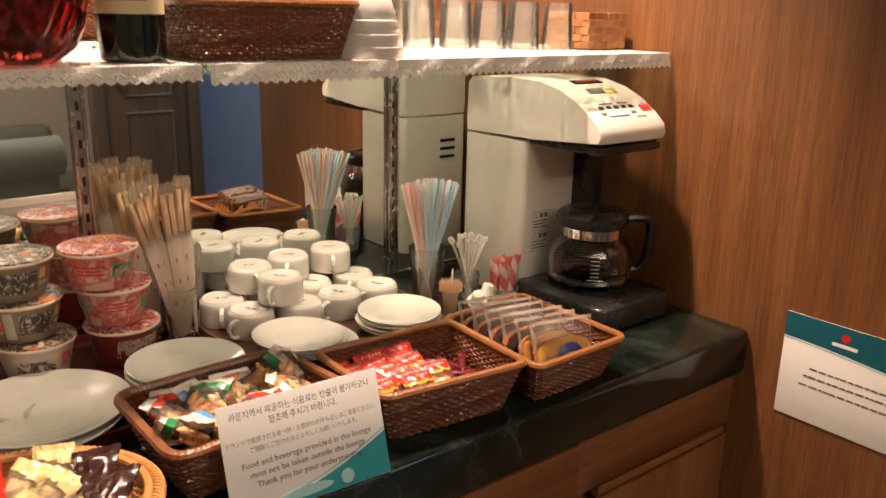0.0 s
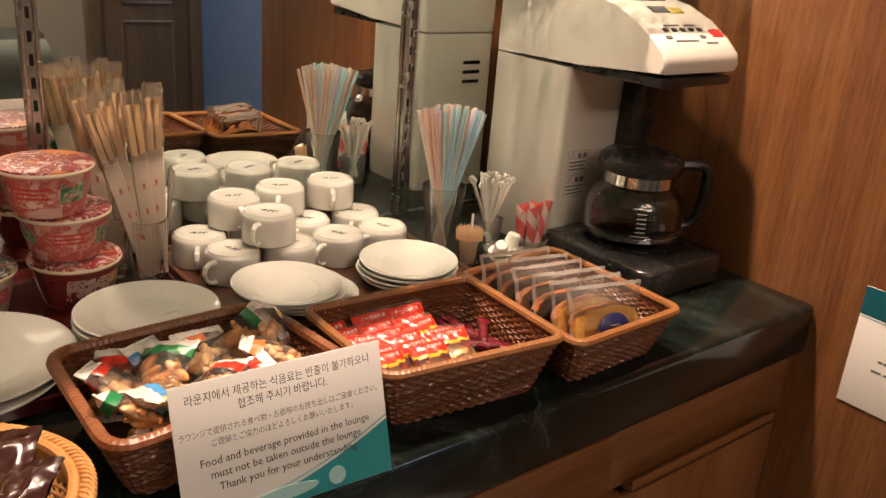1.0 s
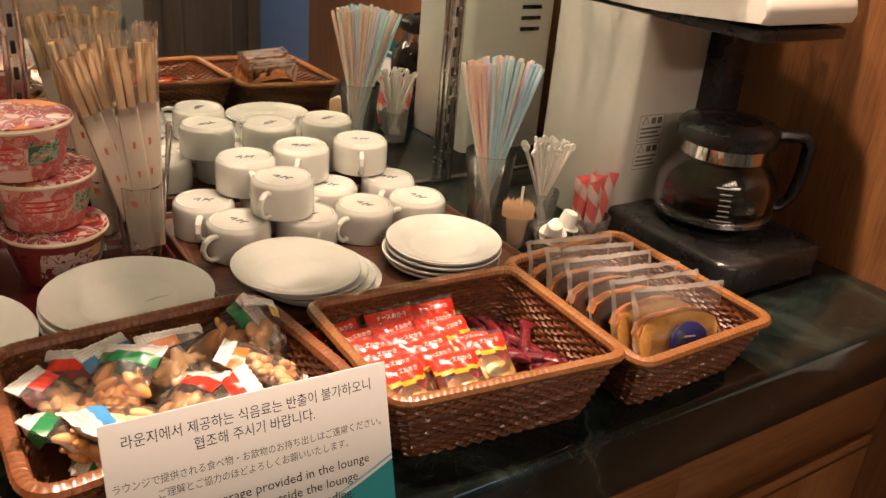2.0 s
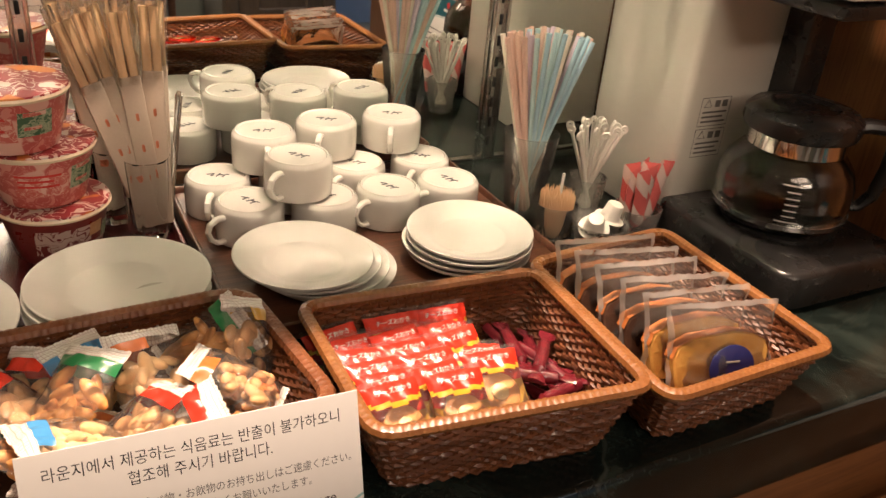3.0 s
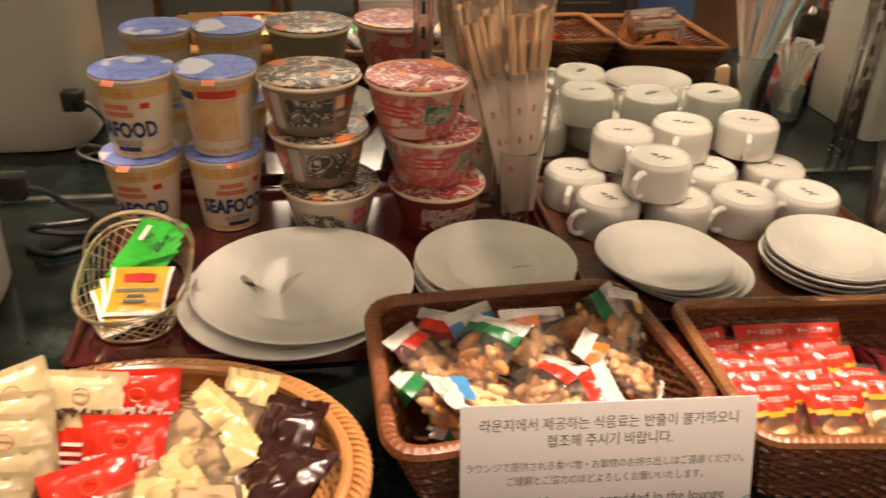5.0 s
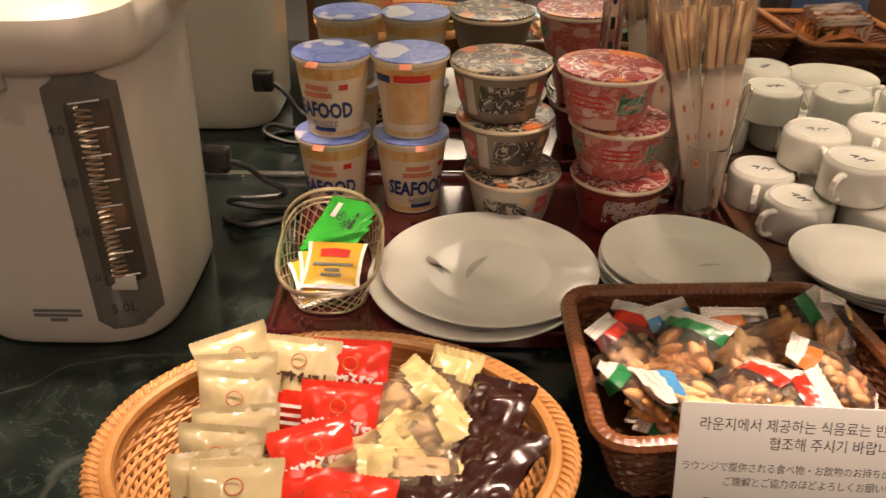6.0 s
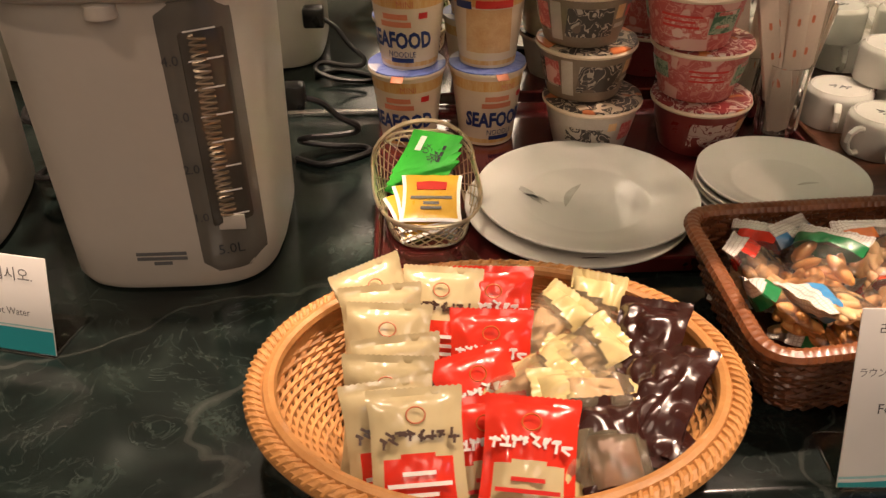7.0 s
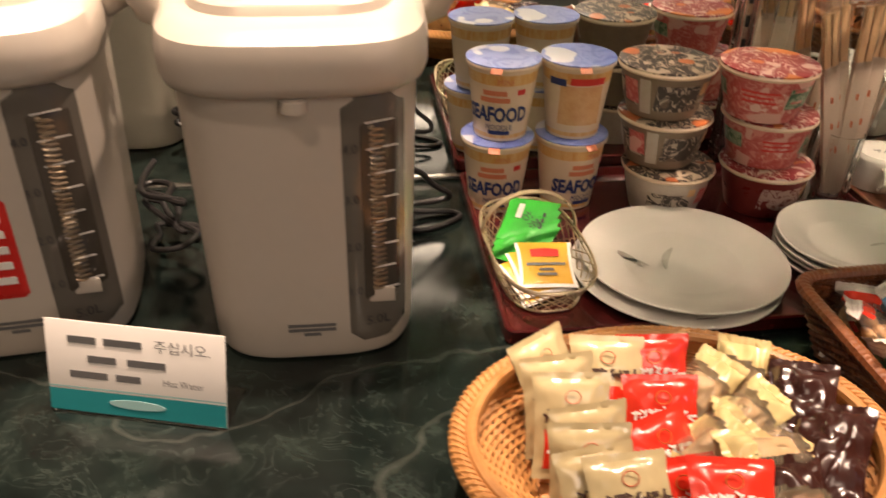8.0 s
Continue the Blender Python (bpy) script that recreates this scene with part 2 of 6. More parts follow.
SWEET_FILM = film("cloudy_sweet_wrap", haze=0.22, haze_tone=(0.86, 0.74, 0.50))
FILM_MILKY = film("milky_wrap", haze=0.36)


# ---- building helpers ----
def mesh_of(name, bm, mats, smooth=True):
    bm.transform(Matrix.Scale(K, 4))
    data = bpy.data.meshes.new(name)
    bm.to_mesh(data)
    bm.free()
    for m in mats if isinstance(mats, (list, tuple)) else [mats]:
        data.materials.append(m)
    if smooth:
        flat = data.attributes.get("plane")
        plane = [False] * len(data.polygons)
        if flat:
            flat.data.foreach_get("value", plane)
        data.polygons.foreach_set("use_smooth", [not p for p in plane])
        data.set_sharp_from_angle(angle=radians(38))
    return data


def local(x=0, y=0, z=0, rx=0, ry=0, rz=0):
    return pose(x * K, y * K, z * K, rx, ry, rz)


def thing(name, x, y, z=0, rz=0, label="", category="", group="", kind="", rx=0, ry=0):
    ob = new(name)
    ob.empty_display_size = 0.02
    p = place(x, y, z)
    ob.matrix_basis = pose(p.x, p.y, p.z, rx, ry, rz)
    return tagged(ob, label, category, group, kind)


def part(name, bm, mats, parent, label="", m=None, smooth=True):
    """Links a bmesh, or a mesh that is shared, as one mesh object under a thing or a part."""
    data = bm if isinstance(bm, bpy.types.Mesh) else mesh_of(name, bm, mats, smooth)
    ob = new(name, data)
    ob.parent = parent
    if m is not None:
        ob.matrix_basis = m
    return tagged(ob, label)


def block(name, bm, mats, x, y, z, label="", category="", kind="structure"):
    """A piece of the setting, or a one-mesh thing, at a place."""
    ob = new(name, mesh_of(name, bm, mats))
    ob.location = place(x, y, z)
    return tagged(ob, label, category, "", kind)


def box(bm, c, s, bevel=0.0, seg=2, mi=0, rot=None):
    plane = bm.faces.layers.bool.get("plane") or bm.faces.layers.bool.new("plane")
    m = Matrix.Translation(c) @ (rot or Matrix()) @ Matrix.Diagonal((*s, 1))
    made = bmesh.ops.create_cube(bm, size=1, matrix=m)["verts"]
    faces = {f for v in made for f in v.link_faces}
    for f in faces:
        f.material_index = mi
        f[plane] = True
    if bevel:
        edges = list({e for v in made for e in v.link_edges})
        made = bmesh.ops.bevel(bm, geom=edges, offset=bevel, segments=seg, profile=0.5, affect="EDGES", material=-1)["verts"]
        axes = [(rot or Matrix()).to_3x3().col[k] for k in range(3)]
        for f in {f for v in made for f in v.link_faces}:
            f.normal_update()
            f[plane] = max(abs(f.normal.dot(a)) for a in axes) > 0.9995
    return bm


def loft(bm, rings, cap0=True, cap1=True, mi=0, wrap=True):
    rows = [[bm.verts.new(p) for p in r] for r in rings]
    n = len(rows[0])
    for a, b in zip(rows, rows[1:]):
        for i in range(n if wrap else n - 1):
            j = (i + 1) % n
            bm.faces.new((a[i], a[j], b[j], b[i])).material_index = mi
    if cap0:
        bm.faces.new(rows[0][::-1]).material_index = mi
    if cap1:
        bm.faces.new(rows[-1]).material_index = mi
    return rows


def lathe(bm, profile, n=32, c=(0, 0, 0), mi=0, cap0=True, cap1=True, sx=1.0, sy=1.0):
    return loft(bm, [[(c[0] + r * sx * math.cos(2 * math.pi * i / n), c[1] + r * sy * math.sin(2 * math.pi * i / n), c[2] + z) for i in range(n)] for r, z in profile], cap0, cap1, mi)


def tube(bm, pts, r, n=6, closed=False, mi=0, squash=1.0):
    """A round bar along points; r may be a list."""
    pts = [Vector(p) for p in pts]
    rs = r if isinstance(r, (list, tuple)) else [r] * len(pts)
    count = len(pts)
    rings, up = [], None
    for i, p in enumerate(pts):
        a = pts[(i - 1) % count] if closed or i else p
        b = pts[(i + 1) % count] if closed or i < count - 1 else p
        d = (b - a).normalized()
        if up is None:
            up = Vector((0, 0, 1)) if abs(d.z) < 0.9 else Vector((1, 0, 0))
        up = (up - d * up.dot(d))
        if up.length < 1e-6:
            up = d.orthogonal()
        up.normalize()
        side = d.cross(up)
        rings.append([p + rs[i] * (math.cos(2 * math.pi * k / n) * side + squash * math.sin(2 * math.pi * k / n) * up) for k in range(n)])
    if closed:
        rings.append(rings[0])
        rows = [[bm.verts.new(q) for q in ring] for ring in rings[:-1]]
        for i in range(count):
            a, b = rows[i], rows[(i + 1) % count]
            for k in range(n):
                bm.faces.new((a[k], a[(k + 1) % n], b[(k + 1) % n], b[k])).material_index = mi
    else:
        loft(bm, rings, True, True, mi)
    return bm


def round_rect(w, d, r, n=6, cx=0.0, cy=0.0):
    out = []
    for sx, sy, a0 in ((1, 1, 0), (-1, 1, 90), (-1, -1, 180), (1, -1, 270)):
        for i in range(n + 1):
            a = radians(a0 + 90 * i / n)
            out.append((cx + sx * (w / 2 - r) + r * math.cos(a), cy + sy * (d / 2 - r) + r * math.sin(a)))
    return out


def along(points, count):
    """Even steps along a closed line."""
    pts = [Vector(p) for p in points]
    legs = [(pts[(i + 1) % len(pts)] - p).length for i, p in enumerate(pts)]
    total, out, i, gone = sum(legs), [], 0, 0.0
    for k in range(count):
        want = total * k / count
        while gone + legs[i] < want:
            gone += legs[i]
            i += 1
        out.append(pts[i].lerp(pts[(i + 1) % len(pts)], (want - gone) / max(legs[i], 1e-9)))
    return out


def rounded_quad(corners, r, n=5):
    """A four-cornered line with rounded corners."""
    out = []
    c = [Vector(p) for p in corners]
    for i, p in enumerate(c):
        a, b = (c[i - 1] - p).normalized(), (c[(i + 1) % 4] - p).normalized()
        s, e = p + a * r, p + b * r
        for k in range(n + 1):
            u = k / n
            out.append((1 - u) ** 2 * s + 2 * u * (1 - u) * p + u * u * e)
    return out


def text_mesh(body, size, squeeze=1.0, bold=0.0):
    """Built-in lettering as flat triangles in the xy plane, centred."""
    curve = bpy.data.curves.new("lettering", "FONT")
    curve.offset = bold * size
    curve.body, curve.size, curve.align_x, curve.align_y, curve.resolution_u = body, size, "CENTER", "CENTER", 2
    ob = bpy.data.objects.new("lettering", curve)
    scene.collection.objects.link(ob)
    data = bpy.data.meshes.new_from_object(ob.evaluated_get(bpy.context.evaluated_depsgraph_get()))
    bpy.data.objects.remove(ob)
    bm = bmesh.new()
    bm.from_mesh(data)
    bpy.data.meshes.remove(data)
    for v in bm.verts:
        v.co.x *= squeeze
    return bm


def bend(bm, radius_at, turn=0.0):
    """Wraps flat lettering in the xy plane round an upright body; y becomes height, front is -y."""
    for v in bm.verts:
        r = radius_at(v.co.y)
        a = v.co.x / r + turn
        v.co = Vector((r * math.sin(a), -r * math.cos(a), v.co.y))
    return bm


# ---- the room ----
bm = bmesh.new()
box(bm, (0, 0, 0), (7.2, 6.4, 0.1))
block("floor", bm, CARPET, -1.0, -2.2, FLOOR - 0.05, "grey carpet floor of the lounge", "floor")
bm = bmesh.new()
box(bm, (0, 0, 0), (7.2, 6.4, 0.1))
block("ceiling", bm, CEILING_M, -1.0, -2.2, CEIL + 0.05, "plain off-white painted ceiling", "ceiling")
H = CEIL - FLOOR
bm = bmesh.new()
box(bm, (0, 0, H / 2), (0.14, 1.58, H), 0.004)
block("wall_right", bm, OAK, 0.07, 0.01, FLOOR, "oak veneer side wall at the counter's end", "wall")
bm = bmesh.new()
box(bm, (0, 0, H / 2), (4.6, 0.1, H))
block("wall_back", bm, PLASTER, -2.3, 0.80, FLOOR, "plain wall behind the mirror", "wall")
bm = bmesh.new()
box(bm, (0, 0, H / 2), (0.1, 6.4, H))
block("wall_left", bm, PLASTER, -4.55, -2.2, FLOOR, "cream painted far side wall", "wall")
bm = bmesh.new()
box(bm, (0, 0, H / 2), (0.1, 6.4, H))
block("wall_far_right", bm, BLUE_WALL, 2.35, -2.2, FLOOR, "blue-grey painted passage wall", "wall")
bm = bmesh.new()
box(bm, (0, 0, H / 2), (7.2, 0.1, H))
block("wall_front", bm, PLASTER, -1.0, -5.2, FLOOR, "cream painted wall across the lounge", "wall")
bm = bmesh.new()
box(bm, (0, 0, H / 2), (1.4, 0.1, H))
block("wall_passage", bm, BLUE_WALL, 1.72, -4.3, FLOOR, "blue-grey painted wall of the passage", "wall")
bm = bmesh.new()
box(bm, (0, 0, H / 2), (2.2, 0.1, H))
block("wall_passage_end", bm, BLUE_WALL, 1.24, 0.80, FLOOR, "blue-grey painted end wall of the passage", "wall")

# the mirror behind the counter, its steel trim and the slotted uprights
bm = bmesh.new()
box(bm, (0, 0, 0.70), (4.5, 0.008, 1.40))
block("mirror", bm, MIRROR, -2.26, 0.743, 0.004, "large wall mirror behind the counter", "mirror")
bm = bmesh.new()
box(bm, (0, 0, 0.003), (4.5, 0.010, 0.006), 0.001)
block("mirror_trim", bm, STEEL, -2.26, 0.738, 0.001, "thin steel trim under the mirror", "trim")


def upright(x):
    rail = thing("slotted_upright", x, 0.731, 0.006, 0, "slotted steel shelf upright on the mirror", "shelf upright", "shelf uprights")
    bm = bmesh.new()
    box(bm, (-0.010, 0, 0.68), (0.006, 0.012, 1.36), 0.001)
    box(bm, (0.010, 0, 0.68), (0.006, 0.012, 1.36), 0.001)
    box(bm, (0, 0.004, 0.68), (0.020, 0.004, 1.36))
    part("channel", bm, STEEL, rail)
    slot = bmesh.new()
    box(slot, (0, 0, 0), (0.006, 0.003, 0.017), 0.001)
    data = mesh_of("slot", slot, DARK)
    for i in range(38):
        part("slot", data, DARK, rail, m=local(0, 0.0015, 0.03 + i * 0.035))
    return rail


for x in (-0.412, -1.117):
    upright(x)

# ---- counter and cabinet ----
bm = bmesh.new()
box(bm, (0, 0, -0.05), (4.5, 0.755, 0.1), 0.012, 3)
block("countertop", bm, MARBLE, -2.252, 0.3725, 0, "polished dark green marble counter top with pale veins", "countertop")


def cabinet(x, w, proud):
    unit = thing("base_cabinet", x, 0, FLOOR, 0, "oak veneer base cabinet with a long lip handle", "cabinet", "base cabinets")
    h = -FLOOR - 0.104
    bm = bmesh.new()
    box(bm, (0, 0.36, h / 2), (w - 0.004, 0.64, h), 0.002)
    part("body", bm, OAK, unit)
    bm = bmesh.new()
    box(bm, (0, 0.03 - proud, h - 0.065), (w - 0.006, 0.022, 0.118), 0.003)
    part("drawer_front", bm, OAK_H, unit)
    bm = bmesh.new()
    box(bm, (0, 0.03 - proud, (h - 0.15) / 2 + 0.02), (w - 0.006, 0.022, h - 0.19), 0.003)
    door = part("door", bm, OAK, unit)
    bm = bmesh.new()
    box(bm, (0.0, 0.010 - proud, h - 0.127), (w - 0.10, 0.022, 0.012), 0.003)
    box(bm, (0.0, 0.002 - proud, h - 0.120), (w - 0.10, 0.006, 0.024), 0.003)
    part("handle", bm, OAK_H, door)
    return unit


for i in range(8):
    cabinet(-0.252 - 0.504 * i, 0.504, 0.0 if i % 2 == 0 else 0.012)

# ---- the glass shelf with its lace cover ----
SH = 0.556


def glass_shelf(x0, x1):
    shelf = thing("glass_shelf", (x0 + x1) / 2, 0.49, SH - 0.010, 0, "green-edged glass shelf on steel brackets", "shelf", "glass shelves")
    bm = bmesh.new()
    box(bm, (0, 0, 0.004), (x1 - x0 - 0.006, 0.45, 0.009), 0.001)
    part("pane", bm, GREEN_GLASS, shelf).visible_shadow = False
    for x in (-1.83, -1.117, -0.412):
        if x0 < x < x1 + 0.1:
            bm = bmesh.new()
            prof = [(0.235, -0.001), (-0.20, -0.001), (-0.20, -0.008), (0.15, -0.040), (0.235, -0.040)]
            cx = min(x, x1 - 0.02) - (x0 + x1) / 2
            loft(bm, [[(cx + s, y, z) for y, z in prof] for s in (-0.004, 0.004)])
            part("bracket", bm, STEEL, shelf)
    return shelf


glass_shelf(-1.066, -0.004)
glass_shelf(-1.60, -1.070)

LACE = bpy.data.materials.new("white_lace")
LACE.use_nodes = True
t = LACE.node_tree
b = t.nodes["Principled BSDF"]
b.inputs["Base Color"].default_value, b.inputs["Roughness"].default_value = (0.78, 0.75, 0.68, 1), 0.9
co = t.nodes.new("ShaderNodeTexCoord")
vor = node(t, "ShaderNodeTexVoronoi", Scale=380.0)
cut = t.nodes.new("ShaderNodeMath")
cut.operation = "GREATER_THAN"
cut.inputs[1].default_value = 0.26
t.links.new(co.outputs["Object"], vor.inputs["Vector"])
t.links.new(vor.outputs["Distance"], cut.inputs[0])
t.links.new(cut.outputs[0], b.inputs["Alpha"])
CLOTH = surface("white_cotton_net", (0.88, 0.85, 0.79), (0.83, 0.80, 0.73), 0.9, scale=120, bump=0.4)
t = CLOTH.node_tree
b = t.nodes["Principled BSDF"]
co = t.nodes.new("ShaderNodeTexCoord")
mp = t.nodes.new("ShaderNodeMapping")
mp.inputs["Scale"].default_value = (1, 1, 0)
vor = node(t, "ShaderNodeTexVoronoi", Scale=190.0, Randomness=0.55)
cut = t.nodes.new("ShaderNodeMath")
cut.operation = "GREATER_THAN"
cut.inputs[1].default_value = 0.48
t.links.new(co.outputs["Object"], mp.inputs["Vector"])
t.links.new(mp.outputs["Vector"], vor.inputs["Vector"])
t.links.new(vor.outputs["Distance"], cut.inputs[0])
t.links.new(cut.outputs[0], b.inputs["Alpha"])


def lace_cover(x0, x1, drop):
    cover = thing("lace_cover", (x0 + x1) / 2, 0.49, SH, 0, "white openwork cotton shelf cover with a scalloped lace edge", "shelf cover", "lace shelf covers")
    w = x1 - x0
    bm = bmesh.new()
    box(bm, (0, 0, 0.002), (w - 0.008, 0.456, 0.003), 0.001)
    part("cloth", bm, CLOTH, cover)
    bm = bmesh.new()
    n = int(w / 0.004)
    rows = []
    for k in range(5):
        row = []
        for i in range(n + 1):
            x = -w / 2 + 0.004 + (w - 0.008) * i / n
            d = drop * (0.80 + 0.20 * abs(math.sin(math.pi * x / 0.016))) * k / 4
            row.append((x, -0.229 - 0.0015 * math.sin(x * 55 + k) - 0.0005 * k, 0.003 - d))
        rows.append(row)
    loft(bm, rows, False, False, wrap=False)
    part("lace_edge", bm, LACE, cover, "white lace edging with small holes")
    bm = bmesh.new()
    for i in range(int(w / 0.030)):
        x = -w / 2 + 0.02 + 0.030 * i
        tube(bm, [(x + dx, -0.2325, -drop * 0.42 + dz) for dx, dz in ((-0.011, 0.001), (-0.005, -0.003), (0.0, 0.002), (0.005, 0.004), (0.011, -0.001))], 0.0006, 4)
    part("embroidery", bm, surface("grey_green_thread", (0.36, 0.40, 0.36), rough=0.9), cover, "grey-green stitched sprigs")
    return cover


lace_cover(-1.064, -0.006, 0.030)
lace_cover(-1.60, -1.068, 0.024)


# ---- wicker baskets ----
def wicker_basket(name, corners, height, taper, radius, rim_r, label, group, rows=17, z=0.0, cane=None, rim=None, x=None):
    cane, rim = cane or CANE, rim or CANE_RIM
    cx, cy = sum(c[0] for c in corners) / 4, sum(c[1] for c in corners) / 4
    basket = thing(name, cx, cy, z, 0, label, "basket", group)
    top = [Vector((c[0] - cx, c[1] - cy, 0)) for c in corners]
    line = rounded_quad(top, radius)
    girth = sum((line[i] - line[i - 1]).length for i in range(len(line)))
    stakes = 2 * int(girth / 0.020)
    path = along(line, stakes * 2)
    scale_at = lambda h: 1 - taper * (1 - h / height)  # noqa: E731
    for k in range(rows):
        h = 0.004 + (height - 0.010) * k / (rows - 1)
        s = scale_at(h)
        pts = []
        for i, p in enumerate(path):
            out = p.normalized()
            sway = 0.0022 * (1 if ((i // 2) + k) % 2 else -1) * (0 if i % 2 else 1)
            q = p * s + out * sway
            pts.append((q.x, q.y, h + 0.0008 * math.sin(i * 1.7 + k * 2.3)))
        bm = bmesh.new()
        tube(bm, pts, 0.0028, 5, True)
        part("cane_strand", bm, cane, basket)
    for i in range(0, len(path), 2):
        p = path[i]
        bm = bmesh.new()
        tube(bm, [(p.x * scale_at(h), p.y * scale_at(h), h) for h in (0.002, height * 0.5, height)], 0.0019, 4)
        part("stake", bm, cane, basket)
    bm = bmesh.new()
    floor_pts = along(line, 48)
    s = scale_at(0.004) * 0.99
    loft(bm, [[(p.x * s, p.y * s, 0.002) for p in floor_pts], [(p.x * s, p.y * s, 0.007) for p in floor_pts]])
    part("base", bm, cane, basket)
    wraps = int(girth / 0.0072)
    pts = along(line, wraps * 4)
    radii = [rim_r * (0.91 if i % 4 == 0 else 1.0) for i in range(len(pts))]
    bm = bmesh.new()
    tube(bm, [(p.x, p.y, height) for p in pts], radii, 8, True, squash=0.85)
    part("rim", bm, rim, basket, "honey-brown wrapped cane rim")
    return basket


wicker_basket("wicker_basket", [(-1.225, 0.292), (-1.222, 0.062), (-0.925, 0.096), (-0.952, 0.305)], 0.083, 0.20, 0.035, 0.0085,
              "brown wicker basket filled with small nut packets", "wicker baskets on the counter", rim=surface("red_brown_cane_rim", (0.25, 0.085, 0.026), (0.12, 0.036, 0.013), 0.36, scale=60, bump=0.35, coat=0.35))
wicker_basket("wicker_basket", [(-0.909, 0.252), (-0.913, 0.044), (-0.648, 0.014), (-0.636, 0.236)], 0.086, 0.20, 0.022, 0.0075,
              "brown wicker basket holding cheese cracker packets and sweets", "wicker baskets on the counter")
wicker_basket("wicker_basket", [(-0.622, 0.265), (-0.636, 0.000), (-0.411, 0.005), (-0.405, 0.284)], 0.078, 0.20, 0.022, 0.0075,
              "brown wicker basket holding wrapped cake slices", "wicker baskets on the counter")
wicker_basket("wicker_basket", [(-1.085, 0.50), (-1.075, 0.29), (-0.800, 0.27), (-0.800, 0.50)], 0.085, 0.16, 0.03, 0.008,
              "large brown wicker basket on the lace-covered shelf", "", rows=15, z=SH + 0.004)


# ---- trays ----
def tray(name, x, y, w, d, floor, rim, mat, label):
    ob = thing(name, x, y, 0, 0, label, "tray")
    bm = bmesh.new()
    ring = lambda s, z, r: [(px, py, z) for px, py in round_rect(w - s, d - s, r)]  # noqa: E731
    loft(bm, [ring(0.012, 0.0, 0.012), ring(0.012, floor - 0.002, 0.012), ring(0.014, floor, 0.012)])
    part("tray_floor", bm, mat, ob)
    bm = bmesh.new()
    loft(bm, [ring(0.010, 0.0, 0.012), ring(0.0, 0.004, 0.014), ring(0.0, rim - 0.002, 0.014), ring(0.004, rim, 0.012), ring(0.010, rim, 0.010), ring(0.014, rim - 0.002, 0.009), ring(0.018, floor - 0.001, 0.008)], False, False)
    part("tray_rim", bm, mat, ob)
    return ob


tray("lacquer_tray", -1.257, 0.510, 0.582, 0.420, 0.010, 0.022, LACQUER, "dark red lacquer tray on the marble counter")
tray("wooden_tray", -0.731, 0.512, 0.456, 0.400, 0.018, 0.026, TRAY_WOOD, "dark brown wooden tray under the cups")


# ---- china ----
def plate_mesh(r, h):
    bm = bmesh.new()
    lathe(bm, [(r * 0.50, 0.0), (r * 0.56, 0.0), (r * 0.58, 0.003), (r * 0.80, h * 0.50), (r * 0.985, h - 0.004), (r, h - 0.0018), (r * 0.998, h - 0.0004), (r * 0.985, h), (r * 0.965, h - 0.0006),
               (r * 0.84, h * 0.66 + 0.001), (r * 0.70, h * 0.42 + 0.001), (r * 0.63, 0.0075), (r * 0.59, 0.0060), (r * 0.55, 0.0056), (r * 0.30, 0.0054), (r * 0.02, 0.0053)], 64)
    return mesh_of("plate", bm, CHINA)


def leaf_print(length, width):
    bm = bmesh.new()
    n = 12
    rows = []
    for i in range(n + 1):
        u = i / n
        w = width * math.sin(math.pi * u) ** 0.8 / 2 + 0.0002
        bow = length * 0.10 * math.sin(math.pi * u)
        rows.append([(length * (u - 0.5), bow - w, 0), (length * (u - 0.5), bow + w * 0.6, 0)])
    loft(bm, rows, False, False, wrap=False)
    return bm


def plate_stack(spots, r, h, z, step, label, group, leaves=()):
    data = plate_mesh(r, h)
    for i, (x, y, rx, ry) in enumerate(spots):
        ob = thing("plate", x, y, z + i * step, 0, label, "plate", group, rx=rx, ry=ry)
        part("dish", data, CHINA, ob)
        if i == len(spots) - 1:
            for lx, ly, lw, turn in leaves:
                part("leaf_print", leaf_print(lw, lw * 0.2), LEAF_MARK, ob, "pale grey leaf print", m=local(lx, ly, 0.0068, 0, 0, turn))


plate_stack([(-1.310, 0.412, 0, 0), (-1.296, 0.427, 0, 0)], 0.133, 0.017, 0.0105, 0.0085, "large white china plate with a grey leaf print", "large plates",
            [(-0.014, 0.006, 0.060, 62), (-0.072, 0.014, 0.064, -58), (-0.060, 0.002, 0.038, -40)])
plate_stack([(-1.064, 0.424, 0, 0), (-1.062, 0.429, 0, 0), (-1.063, 0.426, 0, 0), (-1.061, 0.429, 0, 0)], 0.100, 0.018, 0.0105, 0.0075, "medium white china plate with a small leaf mark", "medium plates",
            [(0.030, -0.010, 0.030, 8)])
plate_stack([(-0.822, 0.408, 0, 0), (-0.832, 0.408, 0, 0), (-0.842, 0.410, 0, 0), (-0.853, 0.411, 1, 1)], 0.085, 0.017, 0.0185, 0.0070, "white china saucer in a leaning stack", "saucers beside the cups")
plate_stack([(-0.630, 0.400, 0, 0), (-0.634, 0.402, 0, 0), (-0.629, 0.399, 0, 0), (-0.627, 0.403, 1, -1)], 0.084, 0.017, 0.0185, 0.0078, "white china saucer stacked on the wooden tray", "saucers in front of the straws")


